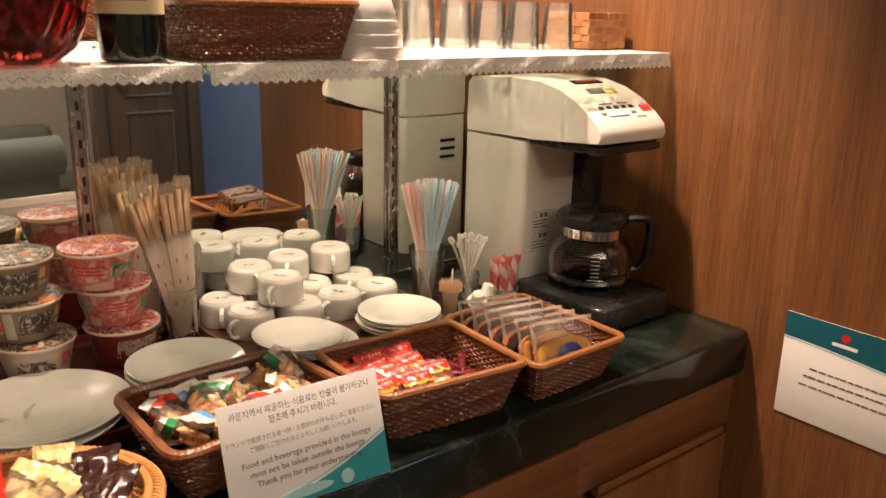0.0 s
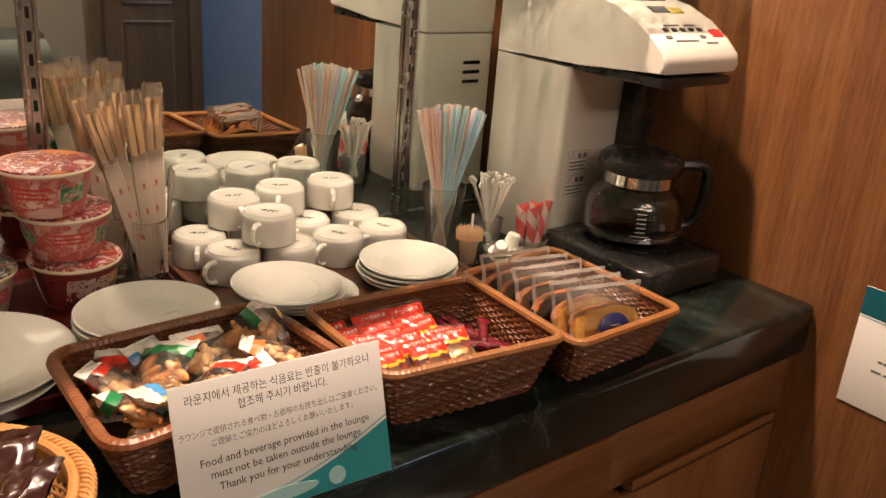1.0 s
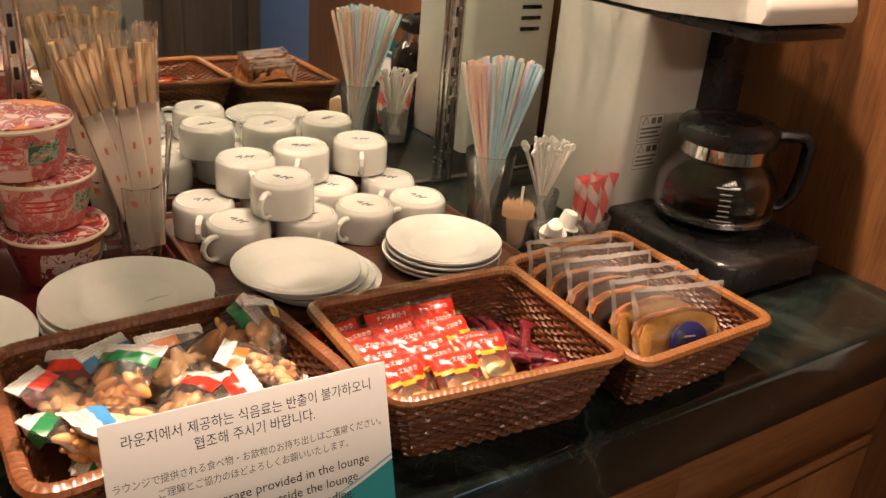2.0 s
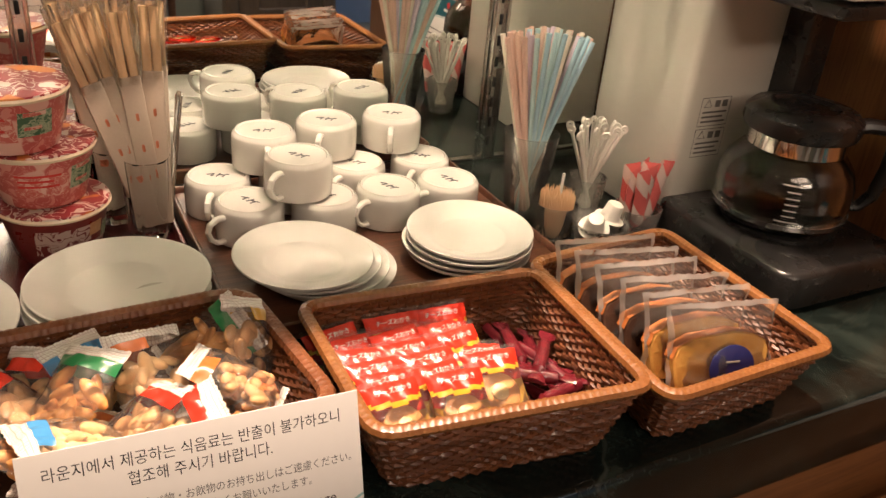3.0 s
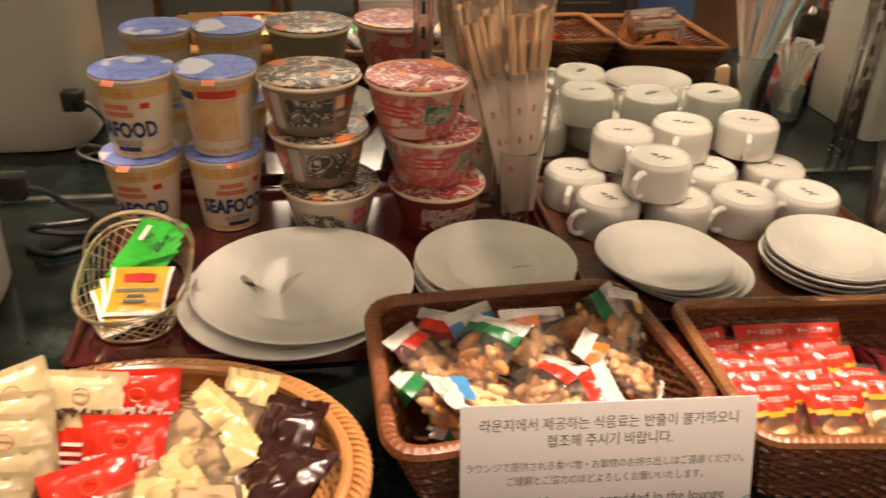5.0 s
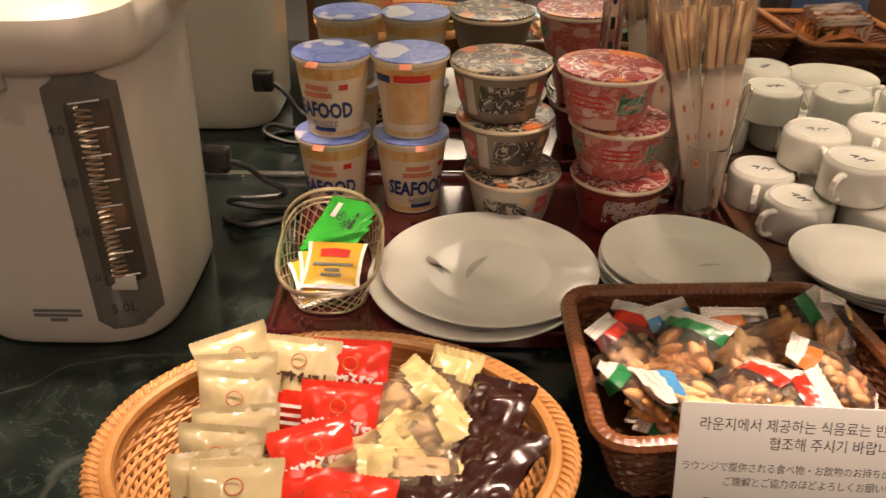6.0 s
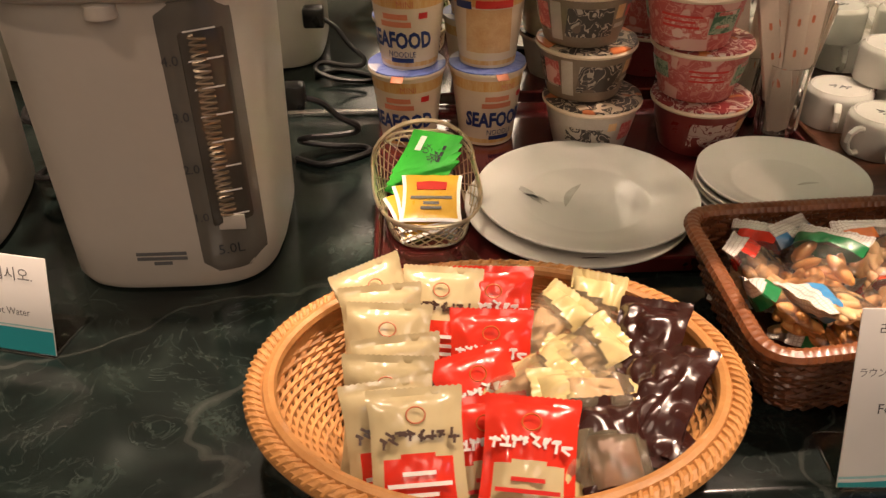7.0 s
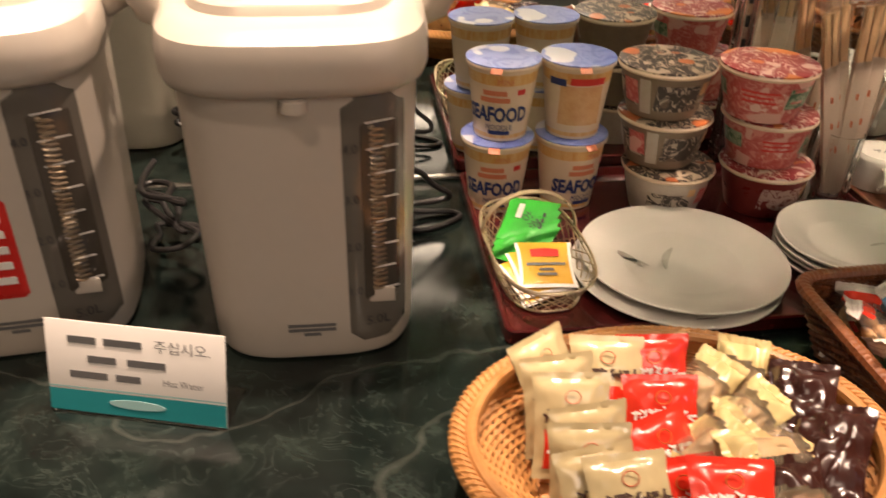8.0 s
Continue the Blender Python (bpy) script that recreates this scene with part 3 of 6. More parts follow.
def coffee_cup():
    cup = thing("coffee_cup", 0, 0, 0, 0, "white china coffee cup turned upside down", "cup", "upturned coffee cups")
    bm = bmesh.new()
    lathe(bm, [(0.0430, 0.003), (0.0442, 0.0), (0.0453, 0.002), (0.0455, 0.020), (0.0454, 0.036), (0.0448, 0.0450), (0.0434, 0.0485), (0.0412, 0.0500), (0.0396, 0.0526), (0.0378, 0.0528), (0.0366, 0.0510), (0.001, 0.0504)], 52)
    body = part("cup_body", bm, CHINA, cup)
    bm = bmesh.new()
    tube(bm, [(0, -0.0440, 0.040), (0, -0.056, 0.0415), (0, -0.0670, 0.037), (0, -0.0705, 0.028), (0, -0.0665, 0.017), (0, -0.057, 0.009), (0, -0.0445, 0.007)], [0.0055, 0.005, 0.0046, 0.0044, 0.0044, 0.0046, 0.0052], 8, squash=0.8)
    part("handle", bm, CHINA, cup)
    bm = bmesh.new()
    for k, (sx, sy, ln, a) in enumerate([(-0.010, 0.001, 0.006, 0.3), (-0.006, -0.002, 0.005, 1.2), (-0.006, 0.003, 0.004, 0.0), (0.001, 0, 0.010, 1.25), (0.004, 0.001, 0.006, 0.1), (0.008, -0.001, 0.009, 1.3), (0.011, 0.003, 0.004, 0.2)]):
        dx, dy = ln / 2 * math.cos(a), ln / 2 * math.sin(a)
        box(bm, (sx * 1.15, sy * 1.15, 0.0507), (ln * 1.15, 0.0018, 0.0010), rot=Matrix.Rotation(a, 4, "Z"))
    part("stamp", bm, CHINA_MARK, body, "small grey maker's stamp")
    return cup


CUPS = [(-0.902, 0.636, 0, -25), (-0.882, 0.545, 0, -62), (-0.782, 0.534, 0, 160), (-0.700, 0.631, 0, -50), (-0.594, 0.628, 0, -40), (-0.687, 0.536, 0, -62), (-0.593, 0.535, 0, -70), (-0.800, 0.628, 0, 200),
        (-0.814, 0.550, 1, -48), (-0.832, 0.649, 1, -10), (-0.731, 0.673, 1, -30), (-0.624, 0.675, 1, -25)]
first = None
for x, y, layer, turn in CUPS:
    p = place(x, y, 0.0190 + 0.0545 * layer)
    if first is None:
        first = coffee_cup()
        first.matrix_basis = pose(p.x, p.y, p.z, 0, 0, turn)
    else:
        copy_thing(first, pose(p.x, p.y, p.z, 0, 0, turn))


# ---- noodle cups and bowls ----
def brushed(name, paper, ink, patch, scale):
    """Printed lid film: brush strokes of one colour on pale paper, with a warm picture patch."""
    m = bpy.data.materials.new(name)
    m.use_nodes = True
    t = m.node_tree
    b = t.nodes["Principled BSDF"]
    co = t.nodes.new("ShaderNodeTexCoord")
    n1 = node(t, "ShaderNodeTexNoise", Scale=scale, Detail=0.5, Distortion=1.1)
    n2 = node(t, "ShaderNodeTexNoise", Scale=scale * 0.45, Detail=1.0)
    info = t.nodes.new("ShaderNodeObjectInfo")
    shift = t.nodes.new("ShaderNodeVectorMath")
    shift.operation = "ADD"
    t.links.new(co.outputs["Object"], shift.inputs[0])
    t.links.new(info.outputs["Location"], shift.inputs[1])
    for n in (n1, n2):
        t.links.new(shift.outputs[0], n.inputs["Vector"])
    r1 = t.nodes.new("ShaderNodeValToRGB")
    r1.color_ramp.interpolation = "CONSTANT"
    e = r1.color_ramp.elements
    e[0].position, e[0].color = 0.0, rgba(paper)
    e[1].position, e[1].color = 0.40, rgba(ink)
    x = e.new(0.520)
    x.color = rgba(paper)
    x = e.new(0.565)
    x.color = rgba(ink)
    t.links.new(n1.outputs["Fac"], r1.inputs["Fac"])
    r2 = t.nodes.new("ShaderNodeValToRGB")
    r2.color_ramp.elements[0].position, r2.color_ramp.elements[1].position = 0.60, 0.62
    t.links.new(n2.outputs["Fac"], r2.inputs["Fac"])
    mix = t.nodes.new("ShaderNodeMix")
    mix.data_type = "RGBA"
    t.links.new(r2.outputs["Color"], mix.inputs["Factor"])
    t.links.new(r1.outputs["Color"], mix.inputs["A"])
    mix.inputs["B"].default_value = rgba(patch)
    t.links.new(mix.outputs["Result"], b.inputs["Base Color"])
    b.inputs["Roughness"].default_value, b.inputs["Coat Weight"].default_value, b.inputs["Coat Roughness"].default_value = 0.42, 0.25, 0.15
    return m


CUP_WHITE = surface("foam_cup_white", (0.70, 0.58, 0.43), (0.66, 0.52, 0.37), 0.4, scale=30, coat=0.3)
GOLD = surface("gold_orange_band", (0.62, 0.32, 0.08), (0.70, 0.48, 0.22), 0.35, scale=160, stretch=(1, 1, 0.05), coat=0.3, spread=0.2)
NAVY = surface("navy_print", (0.012, 0.030, 0.14), rough=0.35)
SALMON = surface("salmon_print", (0.62, 0.20, 0.10), rough=0.4)
SOUP = surface("soup_picture", (0.70, 0.46, 0.24), (0.52, 0.26, 0.10), 0.4, scale=70, coat=0.3)
LID_BLUE = brushed("blue_lid_film", (0.10, 0.14, 0.42), (0.17, 0.22, 0.50), (0.55, 0.55, 0.62), 40)
LID_RED = brushed("red_stroke_lid_film", (0.54, 0.42, 0.36), (0.21, 0.012, 0.016), (0.48, 0.15, 0.028), 56)
LID_BLACK = brushed("black_stroke_lid_film", (0.44, 0.35, 0.26), (0.026, 0.016, 0.012), (0.44, 0.12, 0.030), 56)


def patch(w, h, radius_at, turn, z, off=0.0007, nx=8, skew=0.0):
    """A printed field that follows a round side."""
    bm = bmesh.new()
    rows = [[(w * (i / nx - 0.5) + skew * k, z + h * (k / 3 - 0.5), 0) for i in range(nx + 1)] for k in range(4)]
    loft(bm, rows, False, False, wrap=False)
    return bend(bm, lambda y: radius_at(y) + off, turn)


def wrapped_text(body, size, radius_at, turn, z, squeeze=1.0, off=0.0012, bold=0.0):
    bm = text_mesh(body, size, squeeze, bold)
    for v in bm.verts:
        v.co.y += z
    return bend(bm, lambda y: radius_at(y) + off, turn)


def noodle_cup(picture):
    cup = thing("noodle_cup", 0, 0, 0, 0, "small noodle cup with a peach back panel and blue lid" if picture else "small white seafood noodle cup with navy lettering and blue lid", "noodle cup", "stacked noodle cups")
    rad = lambda z: 0.0370 + 0.0125 * z / 0.094  # noqa: E731
    zs = [0.0, 0.001, 0.004, 0.0045, 0.010, 0.0105, 0.074, 0.0745, 0.088, 0.094]
    bm = bmesh.new()
    rows = lathe(bm, [(rad(z) - (0.002 if z == 0 else 0), z) for z in zs], 44)
    bm.faces.ensure_lookup_table()
    for f in bm.faces:
        z = f.calc_center_median().z
        f.material_index = 1 if (0.0045 < z < 0.010 or 0.0745 < z < 0.088) else 0
    body = part("cup_body", bm, [CUP_WHITE, GOLD], cup)
    bm = bmesh.new()
    lathe(bm, [(0.0495, 0.0915), (0.0520, 0.0925), (0.0528, 0.0950), (0.0520, 0.0975), (0.0495, 0.0982)], 44)
    part("rim", bm, CUP_WHITE, cup)
    bm = bmesh.new()
    lathe(bm, [(0.0522, 0.0972), (0.0520, 0.0988), (0.0480, 0.0990), (0.001, 0.0984)], 44)
    part("lid", bm, LID_BLUE, cup, "glossy blue printed film lid")
    bm = bmesh.new()
    box(bm, (0, -0.056, 0.095), (0.016, 0.010, 0.0008), 0.0003, rot=Matrix.Rotation(0.5, 4, "X"))
    part("pull_tab", bm, SALMON, cup)
    if picture:
        part("picture_panel", patch(0.062, 0.052, rad, 0, 0.046), SOUP, cup, "peach-coloured picture panel")
        part("red_panel", patch(0.050, 0.009, rad, 0.15, 0.078, 0.0012), RED, cup)
        part("navy_panel", patch(0.026, 0.009, rad, -0.75, 0.076, 0.0014), NAVY, cup)
    else:
        part("lettering", wrapped_text("SEAFOOD", 0.0265, rad, 0, 0.036, 0.76, bold=0.040), NAVY, cup, "bold navy lettering")
        part("lettering", wrapped_text("NOODLE", 0.010, rad, 0.1, 0.0195, 0.9), NAVY, cup)
        part("print_bar", patch(0.030, 0.0055, rad, 0.1, 0.0125, 0.0012), NAVY, cup)
        part("lettering", wrapped_text("MINI", 0.011, rad, 0.25, 0.079, 1.0), SALMON, cup)
        for k, (w, z) in enumerate(((0.034, 0.065), (0.042, 0.056))):
            part("print_bar", patch(w, 0.0065, rad, -0.05, z, 0.0012), SALMON, cup, "salmon logo shape")
        part("print_mark", patch(0.012, 0.007, rad, 0.75, 0.066, 0.0012), RED, cup)
    for o in cup.children:
        o.data.transform(Matrix.Diagonal((1, 1, 1.12, 1)))
    return cup


def put(ob, x, y, z, rz=0, rx=0, ry=0):
    p = place(x, y, z)
    return copy_thing(ob, pose(p.x, p.y, p.z, rx, ry, rz))


def at(ob, x, y, z, rz=0, rx=0, ry=0):
    p = place(x, y, z)
    ob.matrix_basis = pose(p.x, p.y, p.z, rx, ry, rz)
    return ob


seafood = at(noodle_cup(False), -1.506, 0.636, 0.0105, -14)
put(seafood, -1.398, 0.636, 0.0105, 16)
put(seafood, -1.502, 0.640, 0.1215, -20)
at(noodle_cup(True), -1.398, 0.638, 0.1215, -4)


def noodle_bowl(tone, side, lid, low, label):
    bowl = thing("noodle_bowl", 0, 0, 0, 0, label, "noodle bowl", "stacked noodle bowls")
    rad = lambda z: 0.0475 + 0.0155 * min(1.0, max(0.0, z / 0.064)) ** 0.85  # noqa: E731
    bm = bmesh.new()
    lathe(bm, [(0.043, 0.003), (0.045, 0.0), (0.0475, 0.0), (rad(0.006), 0.006), (rad(0.02), 0.02), (rad(0.04), 0.04), (rad(0.058), 0.058), (rad(0.064), 0.064)], 48)
    part("bowl_body", bm, tone, bowl)
    bm = bmesh.new()
    lathe(bm, [(0.062, 0.062), (0.0660, 0.0635), (0.0672, 0.0665), (0.0655, 0.0700), (0.0625, 0.0708)], 48)
    part("flange", bm, CUP_WHITE, bowl)
    bm = bmesh.new()
    lathe(bm, [(0.0662, 0.0695), (0.0655, 0.0715), (0.0600, 0.0722), (0.030, 0.0730), (0.001, 0.0728)], 48)
    part("lid", bm, lid, bowl, "lid film with bold brush strokes")
    if side:
        for w, h, turn, z, mat, off in side:
            part("print_panel", patch(w, h, rad, turn, z, off), mat, bowl)
    return bowl


PINK = brushed("pink_bowl_print", (0.60, 0.22, 0.19), (0.47, 0.085, 0.075), (0.64, 0.36, 0.31), 85)
PINK_PALE = brushed("pale_pink_print", (0.66, 0.36, 0.30), (0.52, 0.11, 0.09), (0.70, 0.46, 0.40), 150)
GREEN_P = brushed("dark_green_print", (0.05, 0.14, 0.07), (0.30, 0.38, 0.26), (0.04, 0.12, 0.06), 190)
WINE = surface("dark_red_bowl", (0.16, 0.014, 0.014), (0.22, 0.03, 0.025), 0.3, scale=60, coat=0.6)
BROWN_P = surface("brown_bowl_print", (0.16, 0.115, 0.075), (0.24, 0.18, 0.12), 0.35, scale=60, coat=0.5)
STROKES = brushed("black_brush_panel", (0.40, 0.34, 0.27), (0.035, 0.026, 0.020), (0.12, 0.085, 0.055), 72)
STROKES_W = brushed("white_brush_panel", (0.18, 0.02, 0.02), (0.56, 0.42, 0.36), (0.16, 0.02, 0.02), 74)
PALE = surface("pale_bowl_print", (0.50, 0.45, 0.38), (0.40, 0.34, 0.28), 0.35, scale=90, coat=0.5)

pink_side = [(0.060, 0.030, -0.40, 0.032, PINK_PALE, 0.0008), (0.040, 0.030, 0.52, 0.038, GREEN_P, 0.0012), (0.026, 0.005, 0.50, 0.050, PINK_PALE, 0.0016), (0.020, 0.004, 0.46, 0.033, PINK_PALE, 0.0016), (0.052, 0.003, -0.45, 0.046, RED, 0.0013), (0.040, 0.003, -0.50, 0.039, RED, 0.0013), (0.046, 0.003, -0.46, 0.032, RED, 0.0013), (0.040, 0.022, -1.7, 0.040, GREEN_P, 0.0012)]
brown_side = [(0.060, 0.038, 0.05, 0.034, STROKES, 0.0010), (0.016, 0.050, -0.72, 0.034, PALE, 0.0012), (0.026, 0.034, -1.12, 0.038, PINK, 0.0014), (0.014, 0.018, 0.74, 0.046, SOUP, 0.0012), (0.009, 0.015, 1.02, 0.044, RED, 0.0012), (0.040, 0.036, -1.30, 0.036, STROKES, 0.0010), (0.018, 0.006, 0.80, 0.028, PALE, 0.0012)]
wine_side = [(0.066, 0.036, -0.10, 0.034, STROKES_W, 0.0010), (0.020, 0.018, 0.60, 0.044, SOUP, 0.0010), (0.014, 0.024, 0.92, 0.036, GREEN_P, 0.0012), (0.030, 0.004, 0.62, 0.024, PALE, 0.0014)]
pale_side = [(0.026, 0.026, 0.72, 0.038, PINK, 0.0010), (0.062, 0.022, -0.25, 0.034, STROKES, 0.0010), (0.012, 0.012, 0.28, 0.048, SOUP, 0.0013)]
pink = at(noodle_bowl(PINK, pink_side, LID_RED, 0, "pink noodle bowl with a red-stroked lid, in a stack"), -1.120, 0.606, 0.0850, 20)
put(pink, -1.142, 0.596, 0.1590, -6)
at(noodle_bowl(WINE, wine_side, LID_RED, 0, "dark red noodle bowl at the foot of a stack"), -1.112, 0.598, 0.0105, 10)
brown = at(noodle_bowl(BROWN_P, brown_side, LID_BLACK, 0, "brown noodle bowl with black brush lettering, in a stack"), -1.270, 0.618, 0.0850, 8)
put(brown, -1.279, 0.616, 0.1590, -4)
at(noodle_bowl(PALE, pale_side, LID_BLACK, 0, "pale beige noodle bowl at the foot of a stack"), -1.258, 0.606, 0.0105, 0)


# ---- coffee brewer ----
def brewer():
    ob = thing("coffee_brewer", -0.182, 0.41, 0, 0, "white drip coffee brewer with black base and carafe", "coffee maker")
    w = 0.206
    bm = bmesh.new()
    loft(bm, [[(x, y, z) for x, y in round_rect(w - s, 0.205 - s * 0.5, 0.012, 4, 0, 0.105)] for z, s in ((0.001, 0.004), (0.006, 0.0), (0.20, 0.0), (0.366, 0.0))])
    tower = part("tower", bm, PLASTIC_W, ob, "warm white plastic tower")
    prof = [(0.205, 0.369), (0.207, 0.40), (0.205, 0.480), (0.190, 0.494), (0.05, 0.503), (-0.03, 0.500), (-0.09, 0.487), (-0.14, 0.466), (-0.180, 0.440), (-0.205, 0.418), (-0.210, 0.400), (-0.205, 0.388), (-0.02, 0.374)]
    bm = bmesh.new()
    rings = []
    for x, s in ((-w / 2, 0.975), (-w / 2 + 0.003, 0.99), (-w / 2 + 0.010, 1.0), (w / 2 - 0.010, 1.0), (w / 2 - 0.003, 0.99), (w / 2, 0.975)):
        rings.append([(x, y * s, 0.435 + (z - 0.435) * s) for y, z in prof])
    loft(bm, rings)
    head = part("head", bm, PLASTIC_W, ob, "rounded white head over the carafe")
    bm = bmesh.new()
    box(bm, (0, -0.10, 0.372), (w - 0.012, 0.205, 0.018), 0.006)
    part("filter_holder", bm, BLACK, ob, "black plastic filter holder")
    # Black block added to fill the dark zone right of the tower front.
    bm = bmesh.new()
    box(bm, (0.080, -0.018, 0.208), (0.056, 0.050, 0.318), 0.008)
    part("dark_filler", bm, BLACK, ob, "added black block filling the dark zone beside the tower")
    bm = bmesh.new()
    loft(bm, [[(x, y, z) for x, y in round_rect(w + 0.030 - s, 0.270 - s, 0.030, 5, 0.004, -0.118)] for z, s in ((0.0005, 0.012), (0.004, 0.0), (0.046, 0.0), (0.051, 0.004), (0.054, 0.014))])
    part("base", bm, BLACK, ob, "glossy black base")
    bm = bmesh.new()
    lathe(bm, [(0.082, 0.052), (0.082, 0.057), (0.078, 0.059), (0.001, 0.059)], 40, (0.012, -0.110, 0))
    part("hot_plate", bm, BLACK, ob)
    # control panel on the sloping top
    def on_top(x, y):
        pts = prof[4:10]
        for (y1, z1), (y0, z0) in zip(pts, pts[1:]):
            if y0 <= y <= y1:
                u = (y - y0) / (y1 - y0)
                return Vector((x, y, z0 + u * (z1 - z0))), math.atan2(z1 - z0, y1 - y0)
        return Vector((x, y, 0.5)), 0
    for name, x, y, sx, sy, mat in (("display", 0.012, -0.055, 0.085, 0.022, BLACK), ("notice", -0.012, -0.105, 0.045, 0.020, INK_GREY), ("notice", 0.032, -0.108, 0.030, 0.018, surface("yellow_sticker", (0.62, 0.50, 0.08), rough=0.4)),
                                     ("stop_button", 0.076, -0.168, 0.030, 0.018, RED)):
        p, a = on_top(x, y)
        bm = bmesh.new()
        box(bm, p + Vector((0, 0, 0.0008)), (sx, sy, 0.003), 0.001, rot=Matrix.Rotation(a, 4, "X"))
        panel_part = part(name, bm, mat, head)
    p, a = on_top(0.012, -0.055)
    bm = bmesh.new()
    for k in range(4):
        box(bm, p + Vector((-0.024 + 0.016 * k, 0, 0.0030)), (0.011, 0.008, 0.0006), rot=Matrix.Rotation(a, 4, "X"))
    part("display_marks", bm, RED, head)
    for k in range(5):
        p, a = on_top(-0.055 + 0.023 * k, -0.160)
        bm = bmesh.new()
        box(bm, p + Vector((0, 0, 0.0008)), (0.013, 0.008, 0.003), 0.001, rot=Matrix.Rotation(a, 4, "X"))
        part("button", bm, BLACK, head)
    for x in (-0.062, 0.03):
        p, a = on_top(x, -0.175)
        bm = bmesh.new()
        box(bm, p + Vector((0, 0, 0.0008)), (0.014, 0.008, 0.003), 0.001, rot=Matrix.Rotation(a, 4, "X"))
        part("button", bm, INK_GREY, head)
    for x, y, sx in ((-0.02, -0.182, 0.06), (0.045, -0.186, 0.030), (-0.03, -0.150, 0.04), (0.02, -0.150, 0.03)):
        p, a = on_top(x, y)
        bm = bmesh.new()
        box(bm, p + Vector((0, 0, 0.0006)), (sx, 0.003, 0.0012), rot=Matrix.Rotation(a, 4, "X"))
        part("print_bar", bm, INK_GREY, head)
    # warning notice on the tower's front face: two framed fields with a triangle and lines of small print
    faint = surface("faint_grey_print", (0.16, 0.15, 0.135), rough=0.5)
    fy, fx = 0.0022, -0.046
    for z0 in (0.188, 0.140):
        bm = bmesh.new()
        tube(bm, [(fx + dx, fy, z0 + dz) for dx, dz in ((-0.028, -0.026), (0.028, -0.026), (0.028, 0.017), (-0.028, 0.017))], 0.0006, 4, True)
        part("print_frame", bm, faint, tower)
        for k in range(3):
            bm = bmesh.new()
            box(bm, (fx - 0.003 * (k % 2), fy, z0 - 0.005 - 0.0072 * k), (0.046 - 0.006 * (k % 2), 0.0008, 0.0026))
            part("print_bar", bm, faint, tower)
        for dx in (0.003, 0.017):
            bm = bmesh.new()
            box(bm, (fx + dx, fy, z0 + 0.0075), (0.0095, 0.0008, 0.010))
            part("print_bar", bm, faint, tower)
        bm = bmesh.new()
        tube(bm, [(fx - 0.022, fy, z0 + 0.003), (fx - 0.008, fy, z0 + 0.003), (fx - 0.015, fy, z0 + 0.0145)], 0.0008, 4, True)
        part("warning_triangle", bm, faint, tower)
    for k in range(3):
        bm = bmesh.new()
        box(bm, (0.04, 0.2085, 0.30 - 0.022 * k), (0.05, 0.0012, 0.008), 0.0004)
        part("vent_slot", bm, BLACK, tower)
    return ob


brewer()


def carafe(x, y, z, rz):
    ob = thing("coffee_carafe", x, y, z, rz, "glass coffee carafe with black lid and handle, partly filled", "carafe")
    prof = [(0.066, 0.0), (0.080, 0.004), (0.090, 0.020), (0.0935, 0.042), (0.0925, 0.066), (0.086, 0.086), (0.073, 0.102), (0.064, 0.110), (0.063, 0.130)]
    bm = bmesh.new()
    inner = [(r - 0.003, zz + 0.003 if i == 0 else zz) for i, (r, zz) in enumerate(prof)][::-1]
    lathe(bm, prof + inner, 44, cap0=True, cap1=True)
    part("glass_bowl", bm, CLEAR, ob)
    bm = bmesh.new()
    lathe(bm, [(0.062, 0.005), (0.085, 0.018), (0.0895, 0.042), (0.0885, 0.066), (0.0820, 0.086), (0.0760, 0.094), (0.001, 0.094)], 44)
    part("coffee", bm, surface("black_coffee", (0.012, 0.005, 0.003), rough=0.05), ob, "dark brewed coffee")
    bm = bmesh.new()
    lathe(bm, [(0.0640, 0.108), (0.0670, 0.110), (0.0665, 0.130), (0.0640, 0.132)], 44)
    part("neck_band", bm, CHROME, ob, "polished steel neck band")
    bm = bmesh.new()
    lathe(bm, [(0.0912, 0.016), (0.0932, 0.017), (0.0945, 0.024), (0.0925, 0.025)], 44)
    part("lower_band", bm, CHROME, ob)
    bm = bmesh.new()
    lathe(bm, [(0.064, 0.130), (0.076, 0.134), (0.079, 0.142), (0.078, 0.156), (0.070, 0.164), (0.046, 0.167), (0.042, 0.163), (0.001, 0.163)], 44)
    part("lid", bm, BLACK, ob, "flat black plastic lid")
    bm = bmesh.new()
    tube(bm, [(0.060, 0, 0.140), (0.090, 0, 0.146), (0.124, 0, 0.144), (0.136, 0, 0.130), (0.136, 0, 0.085), (0.128, 0, 0.045), (0.112, 0, 0.026), (0.092, 0, 0.024)], [0.015, 0.014, 0.014, 0.014, 0.013, 0.012, 0.010, 0.009], 10, squash=0.75)
    part("handle", bm, BLACK, ob, "black plastic loop handle")
    def side(q):
        pts = prof[1:7]
        for (r0, z0), (r1, z1) in zip(pts, pts[1:]):
            if z0 <= q <= z1:
                return r0 + (r1 - r0) * (q - z0) / (z1 - z0) + 0.0012
        return 0.0935
    for k in range(7):
        bm = bmesh.new()
        zz = 0.030 + 0.0085 * k
        lw = 0.017 if k % 6 else 0.032
        rows = [[(lw * (i / 4 - 0.5), zz + d, 0) for i in range(5)] for d in (-0.0006, 0.0006)]
        loft(bm, rows, False, False, wrap=False)
        part("level_mark", bend(bm, side, 0.0), PAPER, ob, m=local(0, 0, 0, 0, 0, -rz - 42))
    return ob


carafe(-0.176, 0.302, 0.0594, -30)


